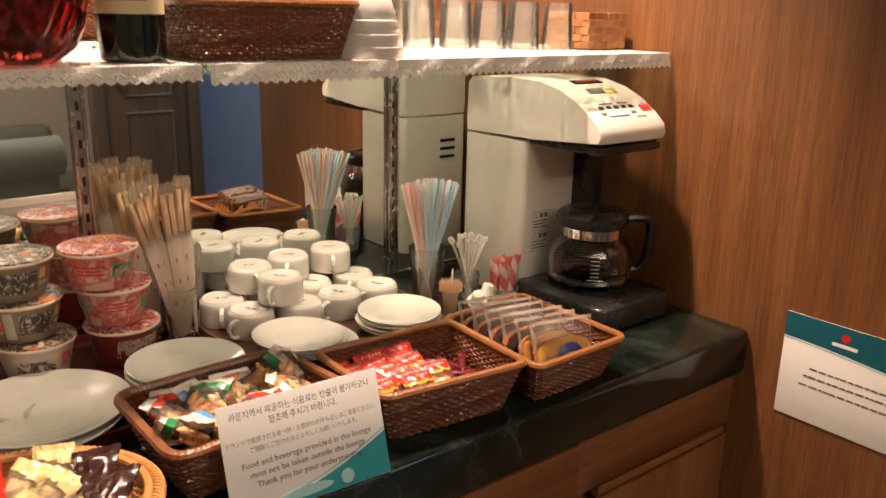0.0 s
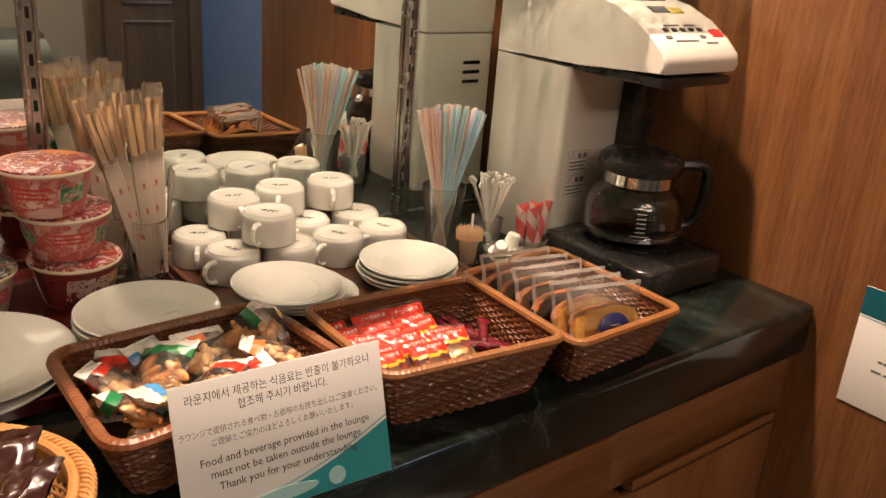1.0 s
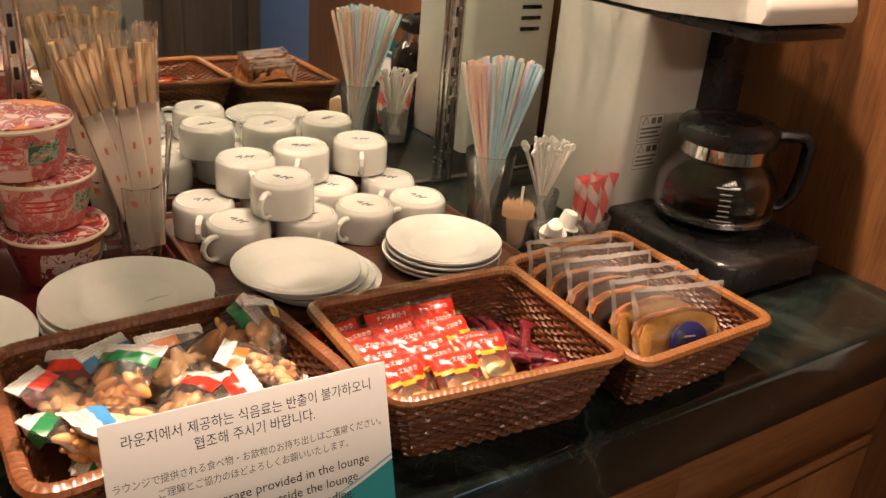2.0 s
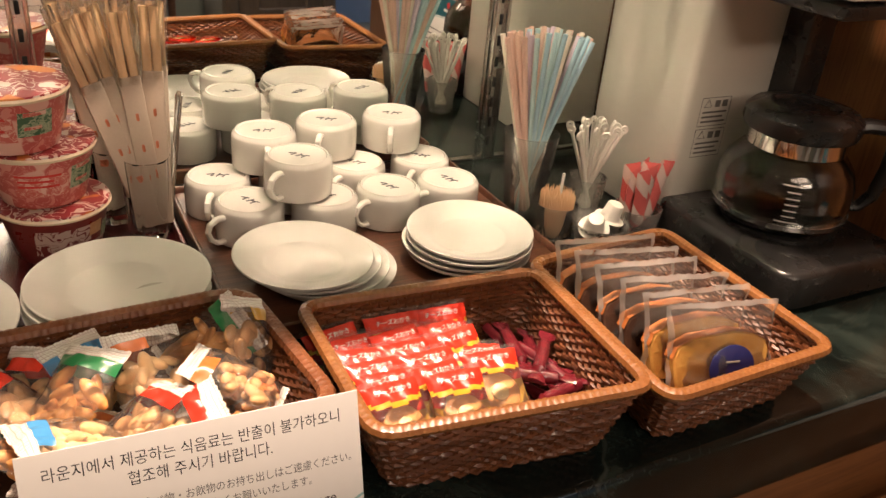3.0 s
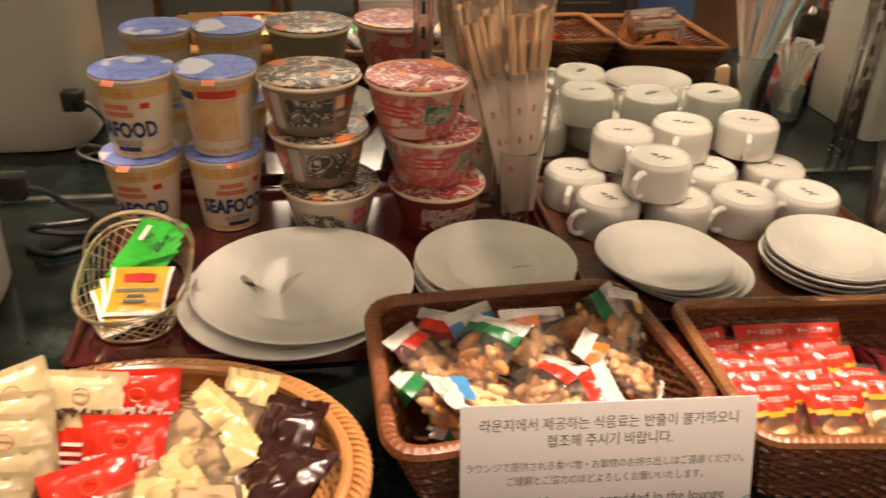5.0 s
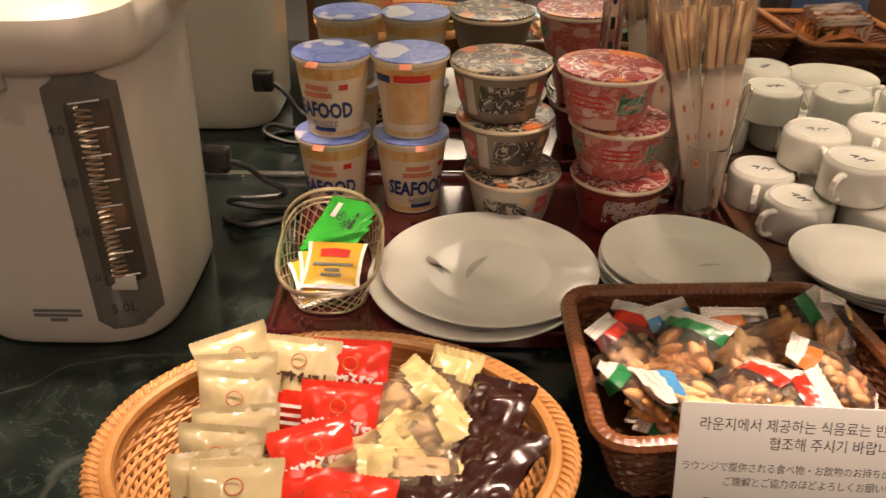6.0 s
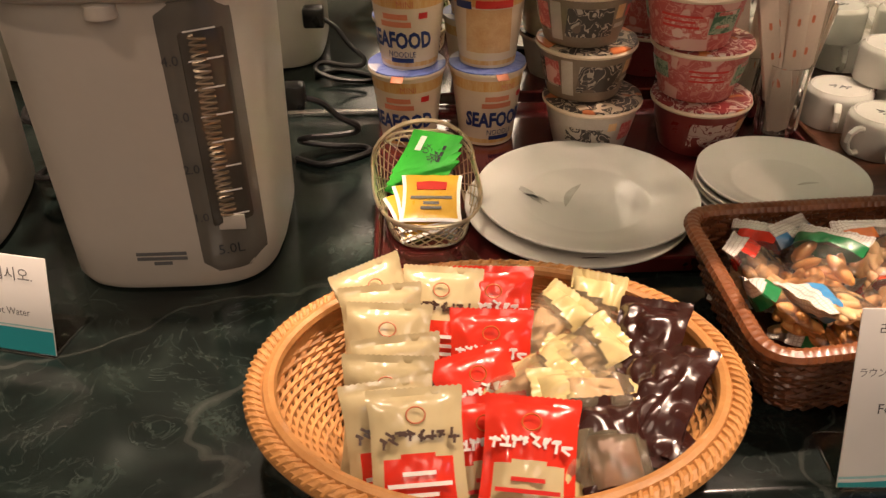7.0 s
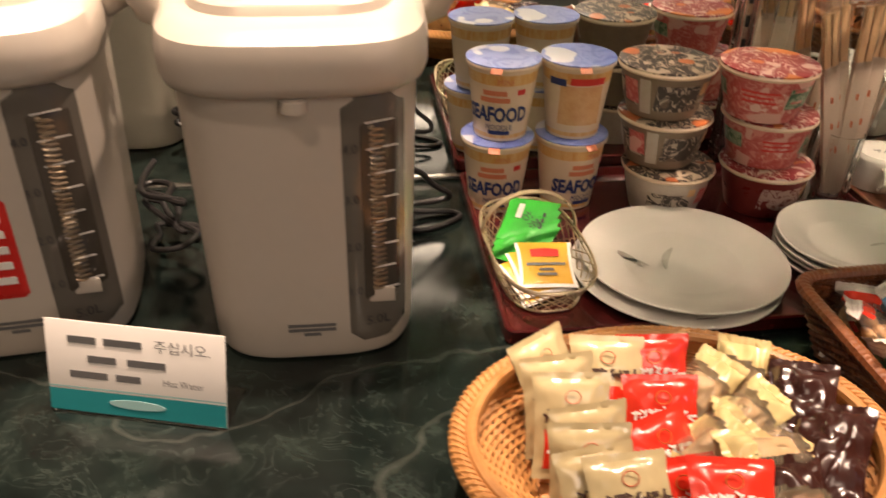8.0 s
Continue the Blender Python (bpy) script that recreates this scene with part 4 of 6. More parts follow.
# ---- hot water pots ----
GREY_WIN = surface("smoked_grey_window", (0.150, 0.135, 0.115), (0.13, 0.118, 0.10), 0.14, scale=20, coat=0.5)
TUBE_DARK = surface("dark_gauge", (0.075, 0.064, 0.052), rough=0.15, coat=0.5)


def pot_ring(z):
    """Outline of a pot at a height: bowed front, slightly wider above."""
    g = z / 0.30
    w, d = 0.222 + 0.014 * g, 0.262 + 0.012 * g
    out = []
    for i in range(64):
        a = 2 * math.pi * i / 64
        c, s = math.cos(a), math.sin(a)
        e = 0.54 if s < 0 else 0.52
        out.append((w / 2 * math.copysign(abs(c) ** e, c), d / 2 * math.copysign(abs(s) ** e, s), z))
    return out


def front_y(x, z):
    g = z / 0.30
    w, d = 0.222 + 0.014 * g, 0.262 + 0.012 * g
    u = min(0.999, abs(x) / (w / 2))
    return -d / 2 * (1 - u ** (2 / 0.54)) ** 0.27


def water_pot(label, sticker):
    pot = thing("water_pot", 0, 0, 0, 0, label, "electric pot", "hot water pots")
    bm = bmesh.new()
    rings = [[(x * 0.90, y * 0.90, 0.0005) for x, y, _ in pot_ring(0)], [(x * 0.965, y * 0.965, 0.003) for x, y, _ in pot_ring(0)], pot_ring(0.012)]
    rings += [pot_ring(z) for z in (0.06, 0.12, 0.18, 0.24, 0.296)]
    loft(bm, rings)
    part("pot_body", bm, POT_WHITE, pot, "warm white plastic body")
    bm = bmesh.new()
    rings = []
    for z, s, lift in ((0.290, 0.99, 0), (0.296, 1.06, 0), (0.304, 1.085, 0), (0.322, 1.09, 0.006), (0.338, 1.06, 0.012), (0.346, 0.98, 0.014), (0.349, 0.90, 0.015)):
        rings.append([(x * s, y * s * 1.02 - 0.006, z + lift * (y / 0.14 * 0.5 + 0.5)) for x, y, _ in pot_ring(0.29)])
    loft(bm, rings)
    part("collar", bm, POT_WHITE, pot, "overhanging white collar and spout hood")
    bm = bmesh.new()
    rings = []
    for z, s in ((0.348, 0.84), (0.358, 0.82), (0.362, 0.78)):
        rings.append([(x * s, y * s * 0.94 - 0.002, z + 0.014 * (y / 0.14 * 0.5 + 0.5)) for x, y, _ in pot_ring(0.29)])
    loft(bm, rings)
    lid = part("lid", bm, POT_WHITE, pot, "glossy white lid")
    for x, y in ((0.060, -0.055), (0.062, -0.030), (0.020, -0.060)):
        bm = bmesh.new()
        lathe(bm, [(0.013, 0), (0.013, 0.002), (0.011, 0.003), (0.001, 0.003)], 20, (x, y, 0.3645 + 0.014 * (y / 0.14 * 0.5 + 0.5)), sx=1.2, sy=0.8)
        part("button", bm, surface("amber_button", (0.70, 0.26, 0.03), rough=0.4) if x > 0.03 else PLASTIC_G, lid)
    bm = bmesh.new()
    tube(bm, [(0.126, 0.0, 0.325), (0.140, -0.01, 0.335), (0.146, -0.02, 0.350), (0.142, 0.02, 0.362), (0.128, 0.05, 0.358)], [0.014, 0.015, 0.015, 0.014, 0.012], 10)
    part("handle_pivot", bm, POT_WHITE, pot)
    bm = bmesh.new()
    tube(bm, [(-0.126, 0.0, 0.325), (-0.140, -0.01, 0.335), (-0.146, -0.02, 0.350), (-0.142, 0.02, 0.362), (-0.128, 0.05, 0.358)], [0.014, 0.015, 0.015, 0.014, 0.012], 10)
    part("handle_pivot", bm, POT_WHITE, pot)
    bm = bmesh.new()
    lathe(bm, [(0.014, 0), (0.013, 0.010), (0.009, 0.012), (0.001, 0.012)], 20, (0, front_y(0, 0.286) - 0.004, 0.279))
    part("spout", bm, POT_WHITE, pot)
    # water gauge window with its scale
    def panel_bm(x0, x1, z0, z1, off, r):
        """A rounded panel lying on the curved front of the pot."""
        bm = bmesh.new()
        nx, nz = 12, 24
        rows = []
        for j in range(nz + 1):
            z = z0 + (z1 - z0) * j / nz
            d = max(0.0, r - min(z - z0, z1 - z))
            trim = r - math.sqrt(max(0.0, r * r - d * d))
            rows.append([(x, front_y(x, z) - (off if 0 < i < nx and 0 < j < nz else 0.0), z) for i, x in enumerate([x0 + trim + (x1 - x0 - 2 * trim) * i / nx for i in range(nx + 1)])])
        loft(bm, rows, False, False, wrap=False)
        bmesh.ops.recalc_face_normals(bm, faces=bm.faces)
        return bm
    window = part("gauge_window", panel_bm(0.040, 0.1005, 0.022, 0.288, 0.0022, 0.014), GREY_WIN, pot, "smoked grey water gauge window")
    part("gauge_slot", panel_bm(0.055, 0.096, 0.070, 0.268, 0.0034, 0.002), TUBE_DARK, window)
    bm = bmesh.new()
    pts = []
    for i in range(460):
        a = i * 0.42
        z = 0.085 + 0.175 * i / 459
        x = 0.073 + 0.0066 * math.cos(a)
        pts.append((x, front_y(x, z) - 0.0046 - 0.0012 * math.sin(a), z))
    tube(bm, pts, 0.0013, 4)
    part("gauge_spiral", bm, surface("brass_reflection", (0.46, 0.36, 0.25), rough=0.25, metal=0.6), window, "shiny coiled tube")
    bm = bmesh.new()
    box(bm, (0.073, front_y(0.073, 0.078) - 0.0042, 0.078), (0.030, 0.003, 0.016), 0.001)
    part("float", bm, POT_WHITE, window)
    for k in range(8):
        z = 0.086 + 0.0255 * k
        bm = bmesh.new()
        box(bm, (0.076, front_y(0.076, z) - 0.0052, z), (0.034 if k % 2 == 0 else 0.028, 0.0006, 0.0013), rot=Matrix.Rotation(-0.10, 4, "Y") @ Matrix.Rotation(0.16, 4, "Z"))
        part("level_mark", bm, PAPER, window)
    for k, word in enumerate(("1.0", "2.0", "3.0", "4.0")):
        bm = text_mesh(word, 0.0125)
        z = 0.086 + 0.051 * k
        part("numeral", bm, INK, window, m=local(0.0475, front_y(0.0475, z) - 0.0036, z, 90, 0, 8))
    bm = text_mesh("5.0L", 0.0155)
    part("numeral", bm, INK, window, m=local(0.070, front_y(0.070, 0.048) - 0.0042, 0.048, 90, 0, 14))
    for k in range(3):
        bm = bmesh.new()
        box(bm, (0.0, front_y(0.0, 0.04) - 0.0004, 0.046 - 0.0055 * k), (0.050 if k < 2 else 0.018, 0.0010, 0.0034), rot=Matrix.Rotation(0.0, 4, "Z"))
        part("print_bar", bm, INK_GREY, pot)
    if sticker:
        bm = panel_bm(-0.036, 0.020, 0.075, 0.185, 0.0012, 0.006)
        part("sticker", bm, RED, pot, "red caution sticker")
        for k in range(5):
            bm = bmesh.new()
            box(bm, (-0.008, front_y(-0.008, 0.1) - 0.0022, 0.165 - 0.017 * k), (0.040, 0.0008, 0.008))
            part("print_bar", bm, PAPER, pot)
    for o in pot.children_recursive:
        if o.matrix_basis == Matrix():
            o.data.transform(Matrix.Diagonal((1.03, 1, 1.08, 1)))
        else:
            o.matrix_basis = Matrix.Diagonal((1.03, 1, 1.08, 1)) @ o.matrix_basis
    return pot


pot = at(water_pot("white electric hot water pot with a gauge window", False), -1.765, 0.428, 0, 0)
at(water_pot("white electric hot water pot with a red sticker", True), -2.096, 0.462, 0, 7)


# ---- signs ----
def card_sign(name, x, y, rz, w, h, lean, label, lines, band, mark, bars=(), shift=0.0):
    sign = thing(name, x, y, 0, rz, label, "sign")
    tilt = local(0, 0, 0.002, 90 - lean, 0, 0)
    bm = bmesh.new()
    box(bm, (0, h / 2, 0), (w, h, 0.0012), 0.0003)
    card = part("card", bm, PAPER, sign, m=tilt)
    # the coloured foot sweeps up to one side
    def sweep(lo, hi, n=24):
        bm = bmesh.new()
        rows = [[(w * (i / n - 0.5) * 0.998, (hi(i / n) if k else lo(i / n)) * h, 0.0010) for i in range(n + 1)] for k in (0, 1)]
        loft(bm, rows, False, False, wrap=False)
        return bm
    part("teal_foot", sweep(lambda u: 0.004, lambda u: max(0.006, band[0] + band[1] * u + band[2] * u * u)), TEAL, card, "teal printed foot")
    part("pale_line", sweep(lambda u: max(0.008, band[0] + band[1] * u + band[2] * u * u) + 0.02, lambda u: max(0.008, band[0] + band[1] * u + band[2] * u * u) + 0.035), TEAL_LIGHT, card)
    for body, size, yy, squeeze, mat in lines:
        part("lettering", text_mesh(body, size, squeeze), mat, card, m=local(shift, h * yy, 0.0011))
    for bx, yy, ln in bars:
        bm = bmesh.new()
        box(bm, (bx, h * yy, 0.0009), (ln, 0.0075, 0.0006))
        part("print_bar", bm, INK_GREY, card)
    for mx, my, mw, mh in mark:
        bm = bmesh.new()
        lathe(bm, [(0.5, 0), (0.5, 0.0006), (0.001, 0.0006)], 24)
        bm.transform(Matrix.Diagonal((mw, mh, 1, 1)))
        part("logo_shape", bm, TEAL_LIGHT, card, "pale logo shape", m=local(mx, h * my, 0.0010))
    bm = bmesh.new()
    box(bm, (0, h * 0.42, -0.0022), (w * 0.98, h * 0.84, 0.0022), 0.0005)
    part("holder_back", bm, ACRYLIC, sign, "clear acrylic holder", m=tilt)
    bm = bmesh.new()
    box(bm, (0, 0.028, 0.0016), (w * 0.98, 0.062, 0.0024), 0.0006)
    part("holder_foot", bm, ACRYLIC, sign)
    return sign


card_sign("counter_sign", -1.056, -0.004, -3, 0.236, 0.152, 17, "white and teal notice card in a clear acrylic stand", [
    ("라운지에서 제공하는 식음료는 반출이 불가하오니", 0.0118, 0.885, 0.86, INK), ("협조해 주시기 바랍니다.", 0.0118, 0.79, 0.86, INK),
    ("ラウンジで提供される食べ物・お飲物のお持ち出しはご遠慮ください。", 0.0085, 0.655, 0.84, INK_GREY), ("ご理解とご協力のほどよろしくお願いいたします。", 0.0085, 0.575, 0.84, INK_GREY),
    ("Food and beverage provided in the lounge", 0.0118, 0.455, 0.95, INK), ("must not be taken outside the lounge.", 0.0118, 0.365, 0.95, INK), ("Thank you for your understanding.", 0.0118, 0.275, 0.95, INK)],
    (0.03, 0.02, 0.36), [(0.050, 0.10, 0.020, 0.020), (-0.01, 0.09, 0.075, 0.014)])
card_sign("counter_sign", -1.941, 0.220, -15, 0.188, 0.100, 14, "small white and teal water notice in a clear stand", [
    ("주십시오.", 0.0150, 0.80, 1.0, INK_GREY), ("Hot Water", 0.0105, 0.42, 0.9, INK_GREY)], (0.24, 0.02, -0.01), [(0.0, 0.14, 0.06, 0.010)],
    bars=[(-0.055, 0.80, 0.030), (-0.012, 0.80, 0.040), (-0.035, 0.60, 0.030), (0.012, 0.60, 0.040), (-0.050, 0.42, 0.040), (-0.008, 0.42, 0.026)], shift=0.050)

# notice fixed to the oak side wall
notice = thing("wall_notice", -0.002, -0.080, 0.068, 0, "white and dark teal notice card on the oak wall", "sign")
CW, CH = 0.337, 0.222
facing = local(0, -CW / 2, -CH / 2, 90, 0, -90)
bm = bmesh.new()
box(bm, (0, 0, 0), (CW, CH, 0.0016), 0.0004)
card = part("card", bm, PAPER, notice, m=facing)
bm = bmesh.new()
loft(bm, [[(CW * (i / 20 - 0.5), (CH / 2 if k else CH * (0.27 - 0.13 * (i / 20) ** 1.6)), 0.0012) for i in range(21)] for k in (0, 1)], False, False, wrap=False)
part("teal_head", bm, NAVY_TEAL, card, "dark teal printed head")
bm = bmesh.new()
loft(bm, [[(CW * (i / 20 - 0.5), CH * (0.27 - 0.13 * (i / 20) ** 1.6 - 0.012 - 0.010 * k), 0.0012) for i in range(21)] for k in (0, 1)], False, False, wrap=False)
part("pale_line", bm, TEAL_LIGHT, card)
for k, (yy, ln, bold) in enumerate(((0.02, 0.215, 0), (-0.06, 0.235, 1), (-0.15, 0.250, 1))):
    rng = random.Random(k)
    px = -ln / 2
    while px < ln / 2:
        step = rng.uniform(0.008, 0.022)
        bm = bmesh.new()
        box(bm, (px + step * 0.42, CH * yy, 0.0010), (step * 0.8, 0.0036, 0.0006))
        part("print_bar", bm, INK_GREY, card)
        px += step
bm = bmesh.new()
lathe(bm, [(0.0085, 0.0012), (0.0085, 0.0020), (0.001, 0.0020)], 24, (-0.045, CH * 0.40, 0))
part("logo_shape", bm, RED, card, "small round red logo shape")
bm = bmesh.new()
box(bm, (-0.045, CH * 0.325, 0.0014), (0.050, 0.007, 0.0008))
part("logo_shape", bm, PAPER, card)


# ---- wrapped snacks ----
def bag(w, h, t, seed, zone=None, crimp=0.10, nx=14, ny=16, wrinkle=0.0016, saw=True):
    """A pillow pack in the xy plane: swollen middle, flat ribbed end seams with a toothed edge. zone(u, v, front) gives the material slot."""
    rng = random.Random(seed)
    ox, oy = rng.uniform(0, 50), rng.uniform(0, 50)
    bm = bmesh.new()
    sheets = []
    for side in (1, -1):
        rows = []
        for j in range(ny + 1):
            v = 2 * j / ny - 1
            row = []
            for i in range(nx + 1):
                u = 2 * i / nx - 1
                body = max(0.0, 1 - (abs(v) / (1 - crimp)) ** 3.0)
                swell = t / 2 * (1 - abs(u) ** 2.6) * body ** 0.6
                pinch = 1 - 0.07 * body
                ripple = wrinkle * noise.noise(Vector((ox + u * 3.0, oy + v * 3.0, side * 4.0))) * (1.0 if body > 0 else 0.6)
                fold = wrinkle * 0.22 * math.sin(u * 9 + ox) * (abs(v) ** 4)
                edge = 0.006 * h * (1 if i % 2 else -1) if saw and j in (0, ny) else 0.0
                row.append(bm.verts.new((w / 2 * u * pinch, h / 2 * v + (edge if j else -edge), side * (swell + 0.0003) + (ripple + fold) * (1 if body > 0 else 0.8))))
            rows.append(row)
        for j in range(ny):
            for i in range(nx):
                q = (rows[j][i], rows[j][i + 1], rows[j + 1][i + 1], rows[j + 1][i])
                slot = zone(2 * (i + 0.5) / nx - 1, 2 * (j + 0.5) / ny - 1, side > 0) if zone else 0
                if slot == 9:
                    continue
                bm.faces.new(q if side > 0 else q[::-1]).material_index = slot
        sheets.append(rows)
    return bm


def bits(count, w, h, t, size, seed, long=1.0, curve=0.0):
    """Loose nuts or crackers inside a pack, too small to count."""
    rng = random.Random(seed)
    bm = bmesh.new()
    for _ in range(count):
        p = Vector((rng.uniform(-w / 2, w / 2), rng.uniform(-h / 2, h / 2), rng.uniform(-t / 2, t / 2)))
        s = size * rng.uniform(0.8, 1.2)
        turn = Euler((rng.uniform(-0.5, 0.5), rng.uniform(-0.5, 0.5), rng.uniform(0, 6.3))).to_matrix().to_4x4()
        made = bmesh.ops.create_icosphere(bm, subdivisions=2, radius=1, matrix=Matrix.Translation(p) @ turn @ Matrix.Diagonal((s * long, s * 0.62, s * 0.5, 1)))["verts"]
    return bm


def tint(name, c, rough=0.3):
    return surface(name, c, tuple(k * 0.85 for k in c), rough, scale=40, coat=0.4)


GRID = bpy.data.materials.new("white_checked_print")
GRID.use_nodes = True
t = GRID.node_tree
b = t.nodes["Principled BSDF"]
co = t.nodes.new("ShaderNodeTexCoord")
br = node(t, "ShaderNodeTexBrick", Scale=170.0)
br.offset = 0.0
br.inputs["Color1"].default_value = br.inputs["Color2"].default_value = (0.78, 0.75, 0.70, 1)
br.inputs["Mortar"].default_value = (0.50, 0.42, 0.38, 1)
br.inputs["Mortar Size"].default_value, br.inputs["Brick Width"].default_value, br.inputs["Row Height"].default_value = 0.05, 0.5, 0.5
t.links.new(co.outputs["Object"], br.inputs["Vector"])
t.links.new(br.outputs["Color"], b.inputs["Base Color"])
b.inputs["Roughness"].default_value, b.inputs["Coat Weight"].default_value = 0.35, 0.4

P_GREEN, P_BLUE, P_ORANGE = tint("green_print", (0.015, 0.20, 0.06)), tint("blue_print", (0.06, 0.28, 0.58)), tint("orange_print", (0.62, 0.16, 0.03))
P_RED, P_YELLOW, P_CREAM = surface("bright_red_print", (0.72, 0.040, 0.018), (0.62, 0.028, 0.015), 0.22, scale=30, fine=70, coat=0.5, bump=0.4), tint("yellow_print", (0.70, 0.40, 0.03)), surface("cream_pack", (0.58, 0.49, 0.28), (0.51, 0.42, 0.23), 0.20, scale=30, fine=70, coat=0.5, bump=0.4)
P_BROWN, P_LEMON = surface("dark_chocolate_pack", (0.040, 0.012, 0.009), (0.026, 0.008, 0.006), 0.22, scale=30, fine=80, coat=0.4, bump=0.3), surface("pale_yellow_pack", (0.66, 0.55, 0.27), (0.58, 0.46, 0.20), 0.22, scale=30, fine=80, coat=0.5, bump=0.5)
PEANUT, CRACKER, CARAMEL = surface("pale_nut", (0.84, 0.60, 0.32), (0.76, 0.48, 0.22), 0.5, scale=120), surface("orange_cracker", (0.80, 0.42, 0.14), (0.68, 0.31, 0.085), 0.45, scale=120), surface("sugared_nut", (0.72, 0.43, 0.20), (0.58, 0.31, 0.13), 0.5, scale=150, bump=0.5)


def nut_packet(x, y, z, rx, ry, rz, band, contents, seed, tone_word, long=1.0, size=0.0085, w=0.070, h=0.092):
    ob = thing("nut_packet", x, y, z, rz, f"clear snack packet with {tone_word} print and checked end band", "snack packet", "nut packets in the basket", rx=rx, ry=ry)
    cut = -0.1 + 0.5 * (seed % 3)
    zone = lambda u, v, front: (1 if 0.70 < v or v < -0.86 else 2 if 0.40 < v and (abs(u - cut + 0.5) < 0.62 or seed % 2) else 0 if front else 9)  # noqa: E731
    part("wrapper", bag(w, h, 0.030, seed, zone, wrinkle=0.0040, nx=20, ny=28), [FILM, GRID, band], ob)
    loose = part("filling", bits(26, w * 0.62, h * 0.52, 0.012, size * 1.12, seed, long), contents, ob, m=local(0, -0.010, 0))
    tagged(loose, "toasted nuts and crackers", "", "", "stuff")
    return ob


NUTS = [(-1.172, 0.200, 0.070, 32, 16, 60, P_RED, CARAMEL, "red", 1.0), (-1.128, 0.190, 0.082, 28, -12, -48, P_GREEN, CRACKER, "green", 2.0), (-1.062, 0.205, 0.075, 30, 5, 8, P_ORANGE, PEANUT, "orange", 1.5),
        (-1.005, 0.235, 0.072, 35, 25, -70, P_GREEN, CRACKER, "green", 2.2), (-0.972, 0.215, 0.080, 58, 30, 35, P_YELLOW, CARAMEL, "yellow", 1.0), (-1.178, 0.136, 0.072, 35, 30, 75, P_GREEN, CRACKER, "green", 2.0),
        (-1.136, 0.130, 0.082, 24, 12, 105, P_BLUE, PEANUT, "blue", 1.9), (-1.085, 0.140, 0.074, 26, -25, -70, P_RED, CARAMEL, "red", 1.0), (-1.000, 0.155, 0.086, 24, 14, 62, P_ORANGE, CARAMEL, "orange", 1.0),
        (-1.060, 0.112, 0.080, 30, 8, -85, P_RED, PEANUT, "red", 1.0), (-0.985, 0.122, 0.062, 18, 5, 20, P_ORANGE, CRACKER, "orange", 2.0), (-1.110, 0.240, 0.056, 40, 10, 38, P_BLUE, PEANUT, "blue", 1.7),
        (-1.165, 0.238, 0.054, 40, -12, -42, P_RED, CARAMEL, "red", 1.0), (-1.130, 0.118, 0.050, 14, 0, 60, P_GREEN, CRACKER, "green", 2.0), (-1.040, 0.180, 0.045, 5, 0, 30, P_RED, CARAMEL, "red", 1.0), (-1.130, 0.170, 0.040, 5, 0, -30, P_ORANGE, PEANUT, "orange", 1.6)]
for k, (x, y, z, rx, ry, rz, band, contents, word, long) in enumerate(NUTS):
    nut_packet(x, y, z, rx, ry, rz, band, contents, 100 + k, word, 1 + 0.6 * (long - 1), 0.0086 if long > 1 else 0.0098)


def cracker_packet():
    ob = thing("cracker_packet", 0, 0, 0, 0, "cheese cracker packet with red and yellow top print", "snack packet", "cheese cracker packets")
    zone = lambda u, v, front: ((1 if 0.36 + 0.10 * u * u < v < 0.86 else 2 if 0.22 + 0.12 * u * u < v <= 0.36 + 0.10 * u * u else 0) if front else (9 if v > 0.86 else 2 if v < 0.1 else 1))  # noqa: E731
    part("wrapper", bag(0.060, 0.080, 0.016, 7, zone, nx=20, ny=30, wrinkle=0.0024), [FILM, P_RED, P_YELLOW], ob)
    bm = bmesh.new()
    lathe(bm, [(0.018, -0.004), (0.021, -0.002), (0.021, 0.002), (0.018, 0.004), (0.001, 0.0035)], 22, (0, -0.010, 0))
    cracker = part("cracker", bm, CRACKER, ob, "round toasted cracker")
    bm = bmesh.new()
    lathe(bm, [(0.0095, 0.003), (0.0085, 0.0062), (0.004, 0.0076), (0.001, 0.0078)], 18, (0, -0.010, 0))
    part("cheese", bm, surface("cheese_cream", (0.80, 0.66, 0.34), rough=0.4), cracker, "pale cheese centre")
    bm = text_mesh("チーズおかき", 0.0066, 0.95)
    part("lettering", bm, PAPER, ob, m=local(0, 0.0245, 0.0082))
    return ob


packet = None
rng = random.Random(5)
for col, (x0, y0, y1, count) in enumerate(((-0.866, 0.096, 0.204, 6), (-0.810, 0.090, 0.200, 6), (-0.760, 0.108, 0.196, 5))):
    for i in range(count):
        u = i / (count - 1)
        x, y = x0 + rng.uniform(-0.006, 0.006) - 0.012 * u, y0 + (y1 - y0) * u
        m = (x, y, 0.046 + rng.uniform(0, 0.006), rng.uniform(-9, 9), 28 + 8 * u + rng.uniform(-4, 4), rng.uniform(-5, 5))
        if packet is None:
            packet = at(cracker_packet(), *m)
        else:
            put(packet, *m)


WINE_FOIL = surface("wine_red_foil", (0.17, 0.014, 0.022), (0.09, 0.008, 0.014), 0.16, scale=70, coat=0.8, bump=0.8)


